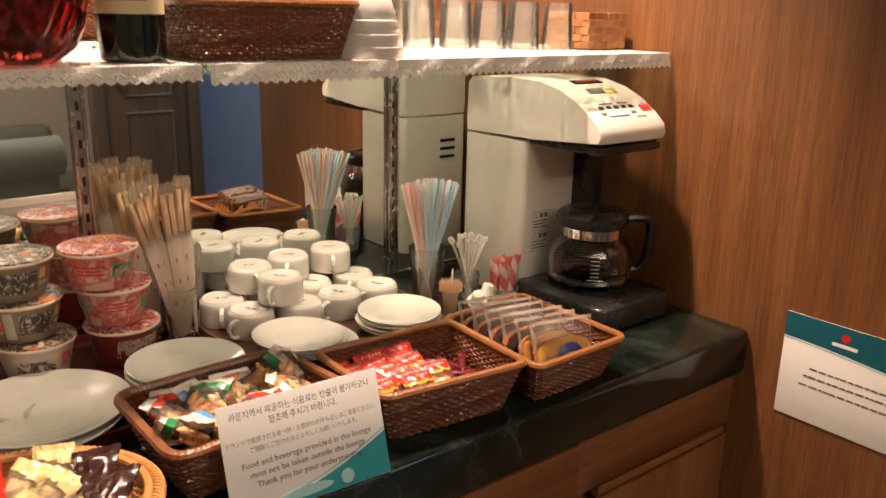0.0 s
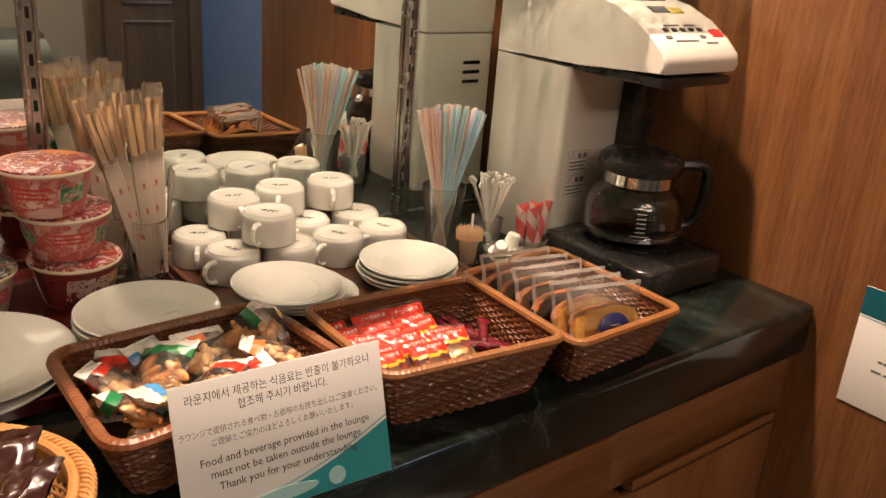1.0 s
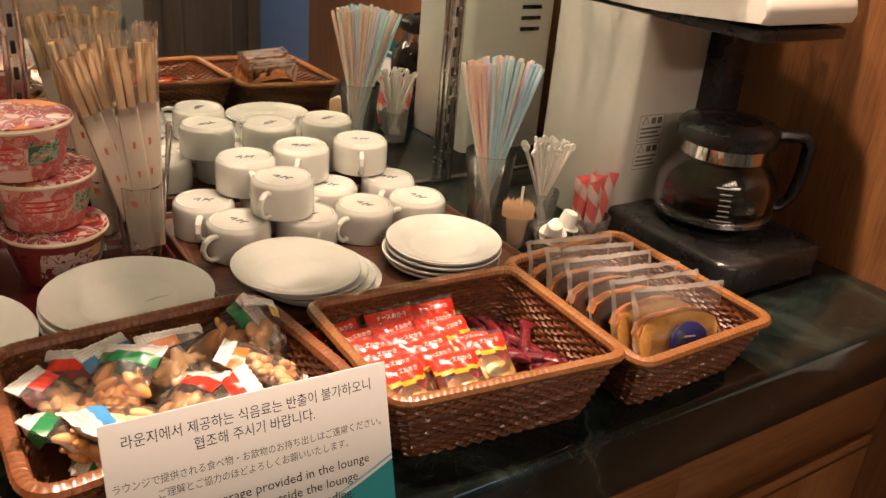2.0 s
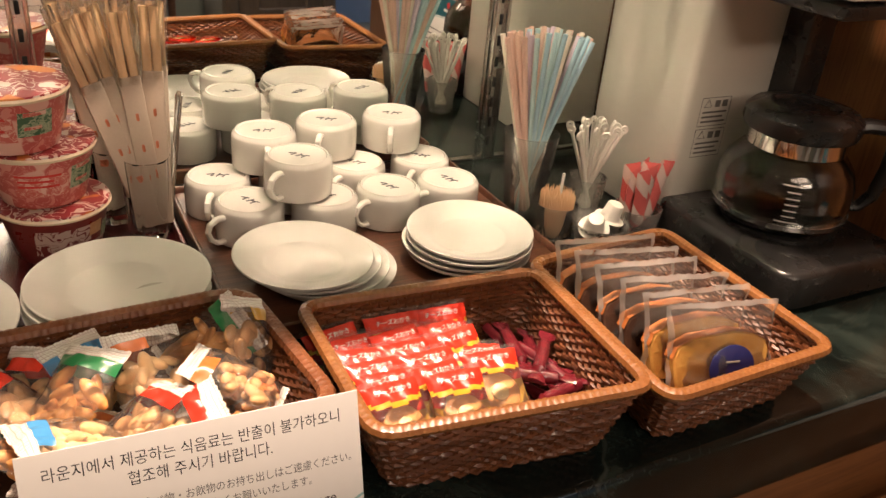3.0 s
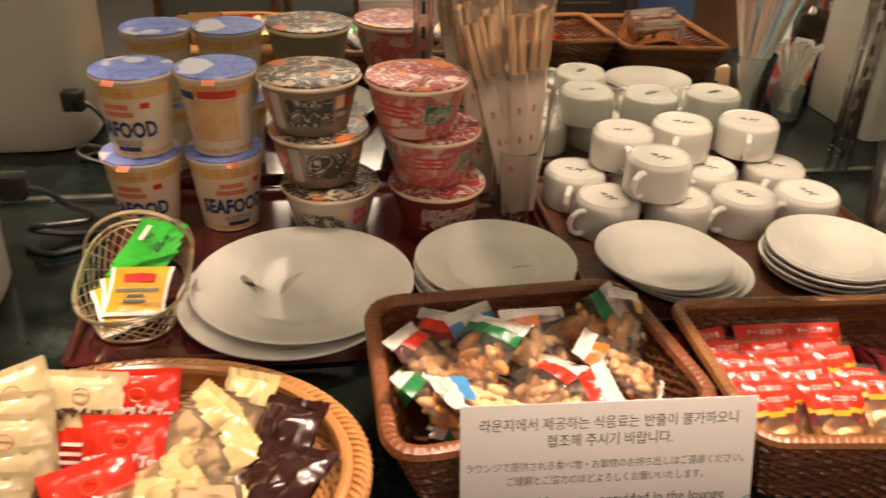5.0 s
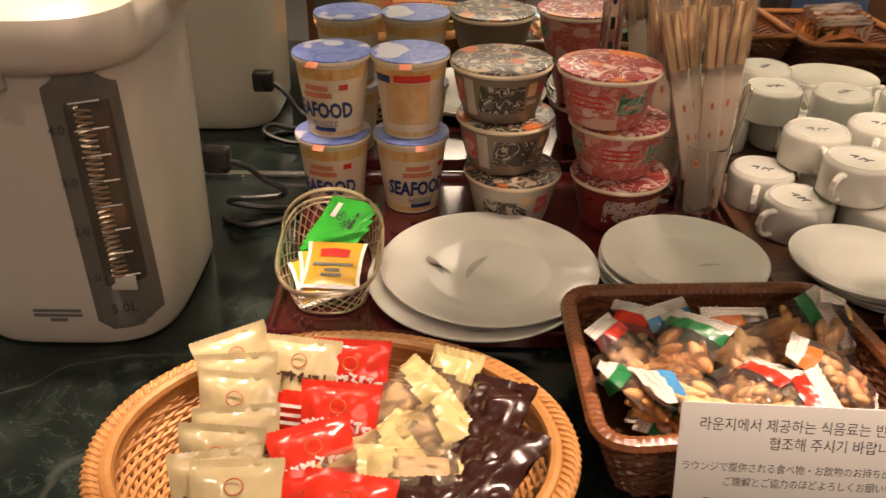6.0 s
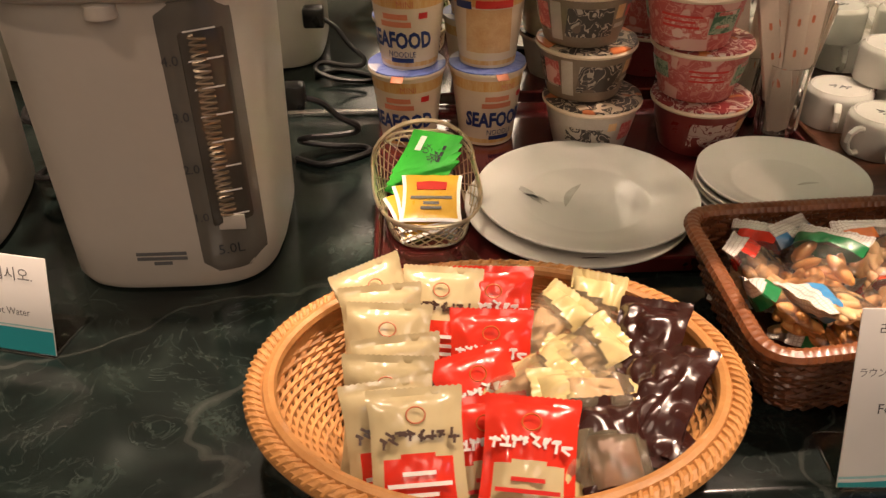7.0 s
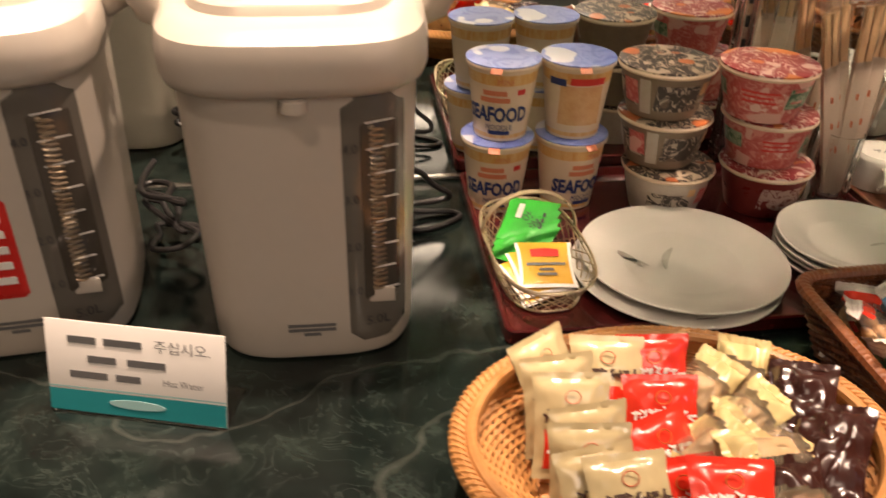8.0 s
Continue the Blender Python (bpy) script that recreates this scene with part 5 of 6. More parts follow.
def candy(x, y, z, rz, ry, seed):
    ob = thing("wrapped_candy", x, y, z, rz, "dark red twist-wrapped stick sweet", "candy", "red sweets in the basket", ry=ry)
    bm = bmesh.new()
    rng = random.Random(seed)
    zs = [(-0.044, 0.0095), (-0.036, 0.0085), (-0.029, 0.0030), (-0.025, 0.0066), (0.0, 0.0074), (0.025, 0.0066), (0.029, 0.0030), (0.036, 0.0085), (0.044, 0.0095)]
    rings = []
    for zz, r in zs:
        flat = 0.25 if abs(zz) > 0.026 else 1.0
        rings.append([(r * math.cos(a) * (1 + rng.uniform(-0.1, 0.1)), zz, r * flat * math.sin(a)) for a in [2 * math.pi * k / 14 for k in range(14)]])
    loft(bm, rings)
    part("wrapper", bm, WINE_FOIL, ob)
    return ob


for k, (x, y, z, rz, ry) in enumerate([(-0.702, 0.165, 0.044, -12, 8), (-0.682, 0.150, 0.036, 18, -10), (-0.712, 0.112, 0.046, 60, 0), (-0.676, 0.112, 0.036, 10, 5), (-0.694, 0.085, 0.040, 100, 6), (-0.700, 0.195, 0.034, 5, 0),
                                         (-0.672, 0.170, 0.026, -20, 0), (-0.722, 0.140, 0.034, 85, 0), (-0.690, 0.130, 0.052, -40, 10), (-0.672, 0.090, 0.026, 30, 0), (-0.705, 0.100, 0.026, 15, 0)]):
    candy(x, y, z, rz, ry, k)


CAKE = surface("yellow_cake_crumb", (0.80, 0.50, 0.12), (0.62, 0.24, 0.04), 0.75, scale=34, bump=0.8)
CRUST = surface("browned_crust", (0.50, 0.17, 0.035), (0.36, 0.10, 0.02), 0.6, scale=60, bump=0.5)
CAKE_DARK = surface("chocolate_cake", (0.11, 0.045, 0.02), (0.07, 0.028, 0.014), 0.75, scale=90, bump=0.8)
LABEL_BLUE = surface("indigo_label", (0.022, 0.026, 0.13), rough=0.3, coat=0.4)


def cake_slice(x, y, z, rx, rz, seed, tone, word):
    ob = thing("cake_slice", x, y, z, rz, f"{word} cake slice wrapped in clear milky film", "wrapped cake", "wrapped cake slices", rx=rx)
    prof = [(-0.050, -0.036), (0.050, -0.036), (0.056, 0.006), (0.052, 0.018), (0.036, 0.026), (0.012, 0.030), (-0.014, 0.027), (-0.034, 0.025), (-0.052, 0.016), (-0.057, 0.004)]
    bm = bmesh.new()
    loft(bm, [[(px * s, pz * s, d) for px, pz in prof] for d, s in ((-0.009, 0.96), (-0.007, 1.0), (0.007, 1.0), (0.009, 0.96))])
    slab = part("cake", bm, tone, ob)
    bm = bmesh.new()
    loft(bm, [[(px * 1.01, pz * 1.02 + 0.0008, d) for px, pz in prof[2:]] for d in (-0.0088, 0.0088)], False, False, wrap=False)
    part("crust", bm, CRUST, slab, "browned orange crust")
    bm = bmesh.new()
    lathe(bm, [(0.0250, 0.0178), (0.0250, 0.0186), (0.0240, 0.0190), (0.001, 0.0190)], 30, (0.006, -0.006, 0), sx=1.05)
    badge = part("label", bm, LABEL_BLUE, slab, "dark blue oval label")
    for dy, ln in ((0.007, 0.016), (-0.008, 0.026), (-0.012, 0.022)):
        bm = bmesh.new()
        box(bm, (0.006, -0.006 + dy, 0.0193), (ln, 0.0018, 0.0005))
        part("print_bar", bm, PLASTIC_G, badge)
    zone = lambda u, v, front: (0 if v < 0.86 and abs(u) < 0.9 else 1) if front else (9 if abs(u) > 0.80 or v < 0.86 else 1)  # noqa: E731
    part("wrapper", bag(0.132, 0.106, 0.032, seed, zone, crimp=0.07, nx=24, ny=20, wrinkle=0.007), [FILM, FILM_MILKY, FILM], ob, m=local(0.002, 0.008, 0))
    return ob


for k in range(6):
    cake_slice(-0.516 - 0.006 * k, 0.058 + 0.033 * k, 0.056, 72 + 3 * (k % 3), -13 + 3 * (k % 2), 300 + k, CAKE if k < 2 else CAKE_DARK, "yellow pound" if k < 2 else "dark chocolate")


# ---- oval bamboo basket with biscuits and sweets ----
def oval_basket(x, y, a, b, h):
    ob = thing("oval_basket", x, y, 0, 0, "pale oval bamboo basket with a braided rim", "basket")
    ell = lambda s, z, n=120, off=0.0: [((a * s + off) * math.cos(2 * math.pi * i / n), (b * s + off) * math.sin(2 * math.pi * i / n), z) for i in range(n)]  # noqa: E731
    rows = 24
    for k in range(rows):
        u = k / (rows - 1)
        s = 0.62 + 0.33 * u ** 0.8
        z = 0.006 + (h - 0.012) * u
        pts = []
        for i, (px, py, pz) in enumerate(ell(s, z, 144)):
            sway = 1 + 0.010 * (1 if ((i // 2) + k) % 2 else -1) * (0 if i % 2 else 1)
            pts.append((px * sway, py * sway, pz))
        bm = bmesh.new()
        tube(bm, pts, 0.0024, 5, True)
        part("cane_strand", bm, BAMBOO, ob)
    bm = bmesh.new()
    loft(bm, [ell(0.955, h - 0.014, 96), ell(0.965, h - 0.006, 96), ell(0.925, h - 0.002, 96), ell(0.905, h - 0.010, 96), ell(0.90, h - 0.030, 96)], False, False)
    part("inner_band", bm, BAMBOO, ob, "smooth bamboo inner hoop")
    bm = bmesh.new()
    tube(bm, [(px, py, h - 0.004) for px, py, _ in ell(0.985, h, 96)], 0.0085, 8, True)
    tube(bm, [(px, py, h + 0.001) for px, py, _ in ell(0.925, h, 96)], 0.0058, 8, True)
    part("rim_core", bm, BAMBOO, ob)
    # braid of overlapping cane wraps
    wrap = bmesh.new()
    tube(wrap, [(-0.011, -0.007, -0.006), (-0.006, -0.009, 0.003), (0.000, -0.003, 0.0085), (0.005, 0.005, 0.0075), (0.009, 0.0105, 0.000), (0.011, 0.0095, -0.007)], [0.0014, 0.0021, 0.0024, 0.0024, 0.0021, 0.0014], 6)
    wrap.transform(Matrix.Diagonal((0.9, 0.82, 0.82, 1)))
    data = mesh_of("rim_wrap", wrap, BAMBOO)
    n = 128
    for i in range(n):
        ang = 2 * math.pi * i / n
        tx, ty = -a * math.sin(ang), b * math.cos(ang)
        part("rim_wrap", data, BAMBOO, ob, m=local((a - 0.003) * math.cos(ang), (b - 0.003) * math.sin(ang), h - 0.003, 0, 0, math.degrees(math.atan2(ty, tx))))
    bm = bmesh.new()
    loft(bm, [ell(0.63, 0.001, 64), ell(0.63, 0.005, 64)])
    part("base", bm, BAMBOO, ob)
    for k in range(11):
        px = -0.105 + 0.021 * k
        half = b * 0.61 * math.sqrt(max(0.05, 1 - (px / (a * 0.63)) ** 2))
        bm = bmesh.new()
        box(bm, (px, 0, 0.0065), (0.018, 2 * half, 0.002), 0.0005)
        part("base_slat", bm, BAMBOO, ob)
    for k in range(9):
        py = -0.080 + 0.020 * k
        half = a * 0.60 * math.sqrt(max(0.05, 1 - (py / (b * 0.63)) ** 2))
        bm = bmesh.new()
        box(bm, (0, py, 0.0082), (2 * half, 0.016, 0.0018), 0.0005)
        part("base_slat", bm, BAMBOO, ob)
    return ob


oval_basket(-1.440, 0.075, 0.197, 0.153, 0.072)


BROWN_INK = surface("brown_ink", (0.06, 0.025, 0.012), rough=0.4)


def biscuit_pack(main, block_mat, label, group, seed):
    ob = thing("biscuit_pack", 0, 0, 0, 0, label, "biscuit", group)
    zone = lambda u, v, front: 1 if front and -0.80 < v < -0.10 + 0.08 * (1 - u * u) and abs(u) < 0.76 else 0  # noqa: E731
    w, h = 0.072, 0.096
    wrapper = part("wrapper", bag(w, h, 0.016, seed, zone, crimp=0.14, nx=32, ny=32, wrinkle=0.0020), [main, block_mat], ob)
    rng = random.Random(seed)
    for k in range(8):
        bm = bmesh.new()
        cx, cy = -0.0250 + 0.0072 * k, 0.010 + 0.004 * math.sin(k * 0.45)
        for q in range(3):
            ln, a = rng.uniform(0.005, 0.0085), rng.choice([0.0, 1.45, 0.9, -0.6])
            box(bm, (cx + rng.uniform(-0.0016, 0.0016), cy + rng.uniform(-0.003, 0.003), 0.0092 + 0.0002 * q), (ln, 0.0020, 0.0012), rot=Matrix.Rotation(a, 4, "Z"))
        part("print_bar", bm, BROWN_INK if main is P_CREAM else PAPER, wrapper)
    bm = bmesh.new()
    tube(bm, [(0.007 * math.cos(q), 0.027 + 0.006 * math.sin(q), 0.0092) for q in [2 * math.pi * i / 18 for i in range(18)]], 0.0006, 4, True)
    part("logo_shape", bm, SALMON if main is P_CREAM else P_ORANGE, wrapper)
    for yy, ln, mat in ((-0.014, 0.024, PAPER if block_mat is P_RED else RED), (-0.022, 0.046, PAPER if block_mat is P_RED else RED), (-0.029, 0.026, PAPER if block_mat is P_RED else RED)):
        bm = bmesh.new()
        box(bm, (0, yy, 0.0094), (ln, 0.0030, 0.0005))
        part("print_bar", bm, mat, wrapper)
    return ob


vanilla = at(biscuit_pack(P_CREAM, P_RED, "cream and red biscuit packet standing in the oval basket", "cream biscuit packets", 21), -1.505, -0.008, 0.070, 3, 40)
for x, y, z, rz, rx in [(-1.524, 0.012, 0.060, 9, 52), (-1.528, 0.038, 0.063, -5, 60), (-1.518, 0.064, 0.061, 7, 62), (-1.528, 0.100, 0.066, -6, 58), (-1.532, 0.130, 0.064, 5, 64), (-1.482, 0.148, 0.068, -9, 52), (-1.535, 0.160, 0.068, 34, 58)]:
    put(vanilla, x, y, z, rz, rx)
cocoa = at(biscuit_pack(P_RED, P_CREAM, "red and cream biscuit packet in the oval basket", "red biscuit packets", 22), -1.425, -0.018, 0.068, -10, 33)
for x, y, z, rz, rx in [(-1.452, 0.006, 0.046, 6, 44), (-1.450, 0.050, 0.056, 22, 40), (-1.442, 0.100, 0.056, -6, 50), (-1.435, 0.152, 0.064, -4, 62)]:
    put(cocoa, x, y, z, rz, rx)


def sweet(x, y, z, rx, ry, rz, ends, seed, word, filling, w=0.046, h=0.086):
    ob = thing("wrapped_sweet", x, y, z, rz, f"small sweet in a clear wrapper with {word} ends", "candy", "sweets in the oval basket", rx=rx, ry=ry)
    lim = -1.0 if ends is P_BROWN and seed != 422 else 0.40 if ends is P_BROWN else 0.50
    zone = lambda u, v, front: 1 if abs(v + 0.12 * u) > lim else (0 if front else 9)  # noqa: E731
    part("wrapper", bag(w, h, 0.026, seed, zone, crimp=0.16, nx=20, ny=28, wrinkle=0.006), [SWEET_FILM, ends], ob)
    bm = bmesh.new()
    box(bm, (0, 0, -0.001), (w * 0.62, h * 0.44, 0.013), 0.0055, 3)
    part("sweet", bm, filling, ob)
    return ob


TOFFEE = surface("pale_toffee", (0.62, 0.44, 0.24), (0.52, 0.33, 0.16), 0.5, scale=80, bump=0.4)
CHOC = surface("milk_chocolate", (0.20, 0.075, 0.03), (0.13, 0.045, 0.018), 0.4, scale=60)
for k, (x, y, z, rx, ry, rz) in enumerate([(-1.398, 0.128, 0.066, 24, 8, -48), (-1.350, 0.140, 0.060, 40, 0, -22), (-1.378, 0.082, 0.074, 14, 10, -62), (-1.420, 0.050, 0.070, 18, 12, -58), (-1.366, 0.038, 0.078, 10, -6, 96), (-1.396, 0.002, 0.066, 16, 8, -20), (-1.352, 0.080, 0.066, 16, 18, 70)]):
    sweet(x, y, z, rx, ry, rz, P_LEMON, 400 + k, "pale yellow", TOFFEE, 0.050, 0.104)
for k, (x, y, z, rx, ry, rz) in enumerate([(-1.316, 0.090, 0.074, 24, -10, -30), (-1.316, 0.036, 0.076, 16, -14, -38), (-1.362, -0.020, 0.064, 26, 5, 8), (-1.328, 0.032, 0.072, 16, -14, -34), (-1.334, 0.014, 0.060, 14, -10, 30)]):
    sweet(x, y, z, rx, ry, rz, P_BROWN, 420 + k, "dark brown", CHOC, 0.062, 0.104)


# ---- wire basket with tea bags ----
WIRE = surface("pale_gilt_wire", (0.62, 0.52, 0.34), rough=0.3, metal=0.7, scale=40)
tea = thing("wire_basket", -1.488, 0.440, 0.0105, 3, "small oval gilt wire basket holding tea bags", "basket")
oval = lambda s, z, n=64: [(0.062 * s * math.copysign(abs(math.cos(q)) ** 0.7, math.cos(q)), 0.118 * s * math.copysign(abs(math.sin(q)) ** 0.7, math.sin(q)), z) for q in [2 * math.pi * i / n for i in range(n)]]  # noqa: E731
for s, z, r in ((1.0, 0.046, 0.0020), (0.97, 0.041, 0.0013), (0.78, 0.003, 0.0016)):
    bm = bmesh.new()
    tube(bm, oval(s, z), r, 6, True)
    part("hoop", bm, WIRE, tea)
top_pts, low_pts = oval(1.0, 0.046, 28), oval(0.78, 0.003, 28)
for i in range(28):
    for d in (3, -3):
        a_, b_ = Vector(low_pts[i]), Vector(top_pts[(i + d) % 28])
        bm = bmesh.new()
        tube(bm, [a_, a_.lerp(b_, 0.5) * 1.03, b_], 0.0008, 4)
        part("wire", bm, WIRE, tea)
bm = bmesh.new()
for off in (-0.003, 0.0, 0.003):
    tube(bm, [(0.062 * math.cos(math.pi * i / 16), 0.030 + off, 0.046 + 0.055 * math.sin(math.pi * i / 16)) for i in range(17)], 0.0017, 5)
part("handle", bm, WIRE, tea, "bent twin-wire handle")

P_TEAGREEN = surface("bright_green_sachet", (0.040, 0.46, 0.040), (0.03, 0.36, 0.03), 0.3, scale=30, coat=0.4)


def sachet(x, y, z, rx, ry, rz, mat, edge, label, green, seed):
    ob = thing("tea_bag", x, y, z, rz, label, "tea bag", "tea bags in the wire basket", rx=rx, ry=ry)
    zone = lambda u, v, front: 1 if abs(u) > 0.86 or v < -0.9 else 0  # noqa: E731
    wrap = part("sachet", bag(0.072, 0.072, 0.006, seed, zone, crimp=0.06, nx=16, ny=16, saw=False, wrinkle=0.001), [mat, edge], ob)
    if green:
        part("lettering", text_mesh("お茶", 0.018), INK, wrap, m=local(0.004, -0.002, 0.0040, 0, 0, -40))
        for k in range(3):
            bm = bmesh.new()
            box(bm, (0.020, -0.010 + 0.010 * k, 0.0040), (0.004, 0.007, 0.0004))
            part("print_bar", bm, INK, wrap)
        bm = bmesh.new()
        box(bm, (-0.014, 0.012, 0.0042), (0.008, 0.024, 0.0005))
        part("print_bar", bm, PAPER, wrap)
    elif mat is P_YELLOW:
        bm = bmesh.new()
        loft(bm, [[(px, py, zz) for px, py in ((-0.017, 0.010), (0.017, 0.010), (0.018, 0.0215), (0, 0.0235), (-0.018, 0.0215))] for zz in (0.0034, 0.0042)])
        part("logo_shape", bm, RED, wrap, "red logo shape")
        for yy, ln in ((-0.002, 0.048), (-0.0105, 0.018), (-0.018, 0.024)):
            bm = bmesh.new()
            box(bm, (0, yy, 0.0040), (ln, 0.0042, 0.0004))
            part("print_bar", bm, INK_GREY, wrap)
    return ob


for k in range(4):
    sachet(-1.492 + 0.003 * k, 0.476 + 0.010 * k, 0.034 + 0.005 * k, 24, -4, -38 + 3 * k, P_TEAGREEN, P_TEAGREEN, "bright green tea bag sachet", k == 3, 500 + k)
for k in range(3):
    sachet(-1.482 - 0.006 * (2 - k), 0.396 + 0.004 * k, 0.032 + 0.006 * k, 18, (2 - k) * -5, -4 + (2 - k) * 10, P_YELLOW, PAPER, "yellow tea bag sachet with white edges", False, 510 + k)


# ---- glasses with straws, stirrers and picks ----
CUT = film("cut_glass", (0.94, 0.95, 0.93), haze=0.20, gloss=0.05)
t = CUT.node_tree
facet = node(t, "ShaderNodeTexVoronoi", Scale=150.0, Randomness=0.25)
spot_co = t.nodes.new("ShaderNodeTexCoord")
t.links.new(spot_co.outputs["Object"], facet.inputs["Vector"])
for n in [n for n in t.nodes if n.type == "BUMP"]:
    t.links.new(facet.outputs["Distance"], n.inputs["Height"])


def tumbler(name, x, y, z, r0, r1, h, mat, label, lobes=0, category="glass"):
    ob = thing(name, x, y, z, 0, label, category)
    bm = bmesh.new()
    n = 48
    def ring(r, zz, inner=False):
        out = []
        for i in range(n):
            q = 2 * math.pi * i / n
            k = 1 + (0.10 * math.cos(lobes * q) * (1 - 0.5 * zz / h) if lobes and not inner else 0)
            out.append((r * k * math.cos(q), r * k * math.sin(q), zz))
        return out
    rings = [ring(r0 * 0.9, 0.0), ring(r0, 0.003), ring((r0 + r1) / 2, h * 0.5), ring(r1, h - 0.001), ring(r1 - 0.001, h, True), ring(r1 - 0.0022, h - 0.001, True), ring((r0 + r1) / 2 - 0.003, h * 0.5, True), ring(r0 * 0.82, 0.014, True)]
    loft(bm, rings)
    part("glass_wall", bm, mat, ob)
    return ob


tumbler("tall_glass", -0.474, 0.512, 0.0005, 0.026, 0.041, 0.138, THIN_GLASS, "clear tall glass holding drinking straws")
STRAW_TONES = [surface(n, c, tuple(k * 0.92 for k in c), 0.35, scale=20) for n, c in (("peach_straw", (0.84, 0.60, 0.50)), ("blue_straw", (0.48, 0.72, 0.82)), ("cream_straw", (0.86, 0.80, 0.68)), ("lilac_straw", (0.74, 0.64, 0.76)), ("aqua_straw", (0.56, 0.78, 0.80)))]
rng = random.Random(11)
straw_meshes = []
for m in STRAW_TONES:
    bm = bmesh.new()
    lathe(bm, [(0.0036, 0.0), (0.0036, 0.268), (0.0030, 0.268), (0.0030, 0.20)], 10, cap0=True, cap1=True)
    straw_meshes.append(mesh_of("straw", bm, m))
for k in range(46):
    q = 2 * math.pi * k * 0.381966
    rr = math.sqrt((k + 0.5) / 46)
    foot = Vector((0.014 * rr * math.cos(q + 2.6) - 0.004, 0.012 * rr * math.sin(q + 2.6), 0.0))
    head = Vector((0.082 * rr * math.cos(q) + 0.010, 0.034 * rr * math.sin(q), 0.262))
    pick = 0 if math.cos(q) * rr < -0.35 and rng.random() < 0.5 else rng.choice([1, 4, 2, 2, 3, 3, 0])
    d = (head - foot).normalized()
    p = place(-0.474 + foot.x, 0.512 + foot.y, 0.0165 + rng.uniform(-0.001, 0.006))
    ob = new("straw", straw_meshes[pick])
    ob.matrix_basis = Matrix.Translation(p) @ Vector((0, 0, 1)).rotation_difference(d).to_matrix().to_4x4()
    tagged(ob, ("peach", "pale blue", "cream", "lilac", "aqua")[pick] + " plastic drinking straw standing in a glass", "straw", "drinking straws")

tumbler("pick_glass", -0.472, 0.430, 0.0005, 0.027, 0.031, 0.062, THIN_GLASS, "small clear glass packed with toothpicks")
PICK = surface("pale_birch", (0.84, 0.60, 0.38), (0.74, 0.48, 0.27), 0.6, scale=50)
bm = bmesh.new()
for k in range(170):
    q, rr = k * 2.39996, 0.023 * math.sqrt((k + 0.5) / 170)
    hh = rng.uniform(0.060, 0.066)
    tube(bm, [(rr * math.cos(q), rr * math.sin(q), 0.0), (rr * math.cos(q) * 1.08, rr * math.sin(q) * 1.08, hh - 0.004), (rr * math.cos(q) * 1.08, rr * math.sin(q) * 1.08, hh)], [0.0011, 0.0011, 0.0004], 4)
block("toothpicks", bm, PICK, -0.472, 0.430, 0.0160, "densely packed pale wooden toothpicks", "toothpicks", "stuff")
bm = bmesh.new()
tube(bm, [(0, 0, 0), (0.006, 0.004, 0.085)], 0.0022, 8)
block("paper_pick", bm, PAPER, -0.472, 0.428, 0.020, "white paper-wrapped pick among the toothpicks", "pick", "")

tumbler("stirrer_glass", -0.375, 0.490, 0.0005, 0.024, 0.029, 0.066, CUT, "cut-glass tumbler holding white stirrers")
WHITE_PL = surface("white_plastic", (0.84, 0.81, 0.74), rough=0.35, scale=20)
bm = bmesh.new()
tube(bm, [(0, 0, 0), (0, 0, 0.130)], 0.0028, 6)
tube(bm, [(0.0046 * math.cos(q), 0.0, 0.1345 + 0.0050 * math.sin(q)) for q in [2 * math.pi * i / 12 for i in range(12)]], 0.0024, 5, True)
tube(bm, [(-0.0050, 0, 0.135), (0.0050, 0, 0.135)], 0.0012, 5)
stir_mesh = mesh_of("stirrer", bm, WHITE_PL)
for k in range(16):
    q, rr = k * 2.39996, math.sqrt((k + 0.5) / 16)
    foot = Vector((0.012 * rr * math.cos(q + 3.0), 0.012 * rr * math.sin(q + 3.0), 0))
    head = Vector((0.056 * rr * math.cos(q), 0.034 * rr * math.sin(q), 0.128))
    p = place(-0.375 + foot.x, 0.490 + foot.y, 0.0165)
    ob = new("stirrer", stir_mesh)
    ob.matrix_basis = Matrix.Translation(p) @ Vector((0, 0, 1)).rotation_difference((head - foot).normalized()).to_matrix().to_4x4() @ pose(0, 0, 0, 0, 0, rng.uniform(-60, 60))
    tagged(ob, "white plastic coffee stirrer with a ring end", "stirrer", "coffee stirrers")

tumbler("sugar_glass", -0.336, 0.412, 0.0005, 0.030, 0.036, 0.046, CUT, "cut-glass bowl holding sugar sticks")
PINK_STRIPE = bpy.data.materials.new("pink_striped_paper")
PINK_STRIPE.use_nodes = True
t = PINK_STRIPE.node_tree
b = t.nodes["Principled BSDF"]
co = t.nodes.new("ShaderNodeTexCoord")
wave = node(t, "ShaderNodeTexWave", Scale=14.0, Distortion=1.2, Detail=1.0)
wave.bands_direction = "DIAGONAL"
ramp = t.nodes.new("ShaderNodeValToRGB")
ramp.color_ramp.elements[0].position, ramp.color_ramp.elements[0].color = 0.52, (0.80, 0.17, 0.16, 1)
ramp.color_ramp.elements[1].position, ramp.color_ramp.elements[1].color = 0.60, (0.82, 0.66, 0.60, 1)
t.links.new(co.outputs["Object"], wave.inputs["Vector"])
t.links.new(wave.outputs["Fac"], ramp.inputs["Fac"])
t.links.new(ramp.outputs["Color"], b.inputs["Base Color"])
b.inputs["Roughness"].default_value = 0.5
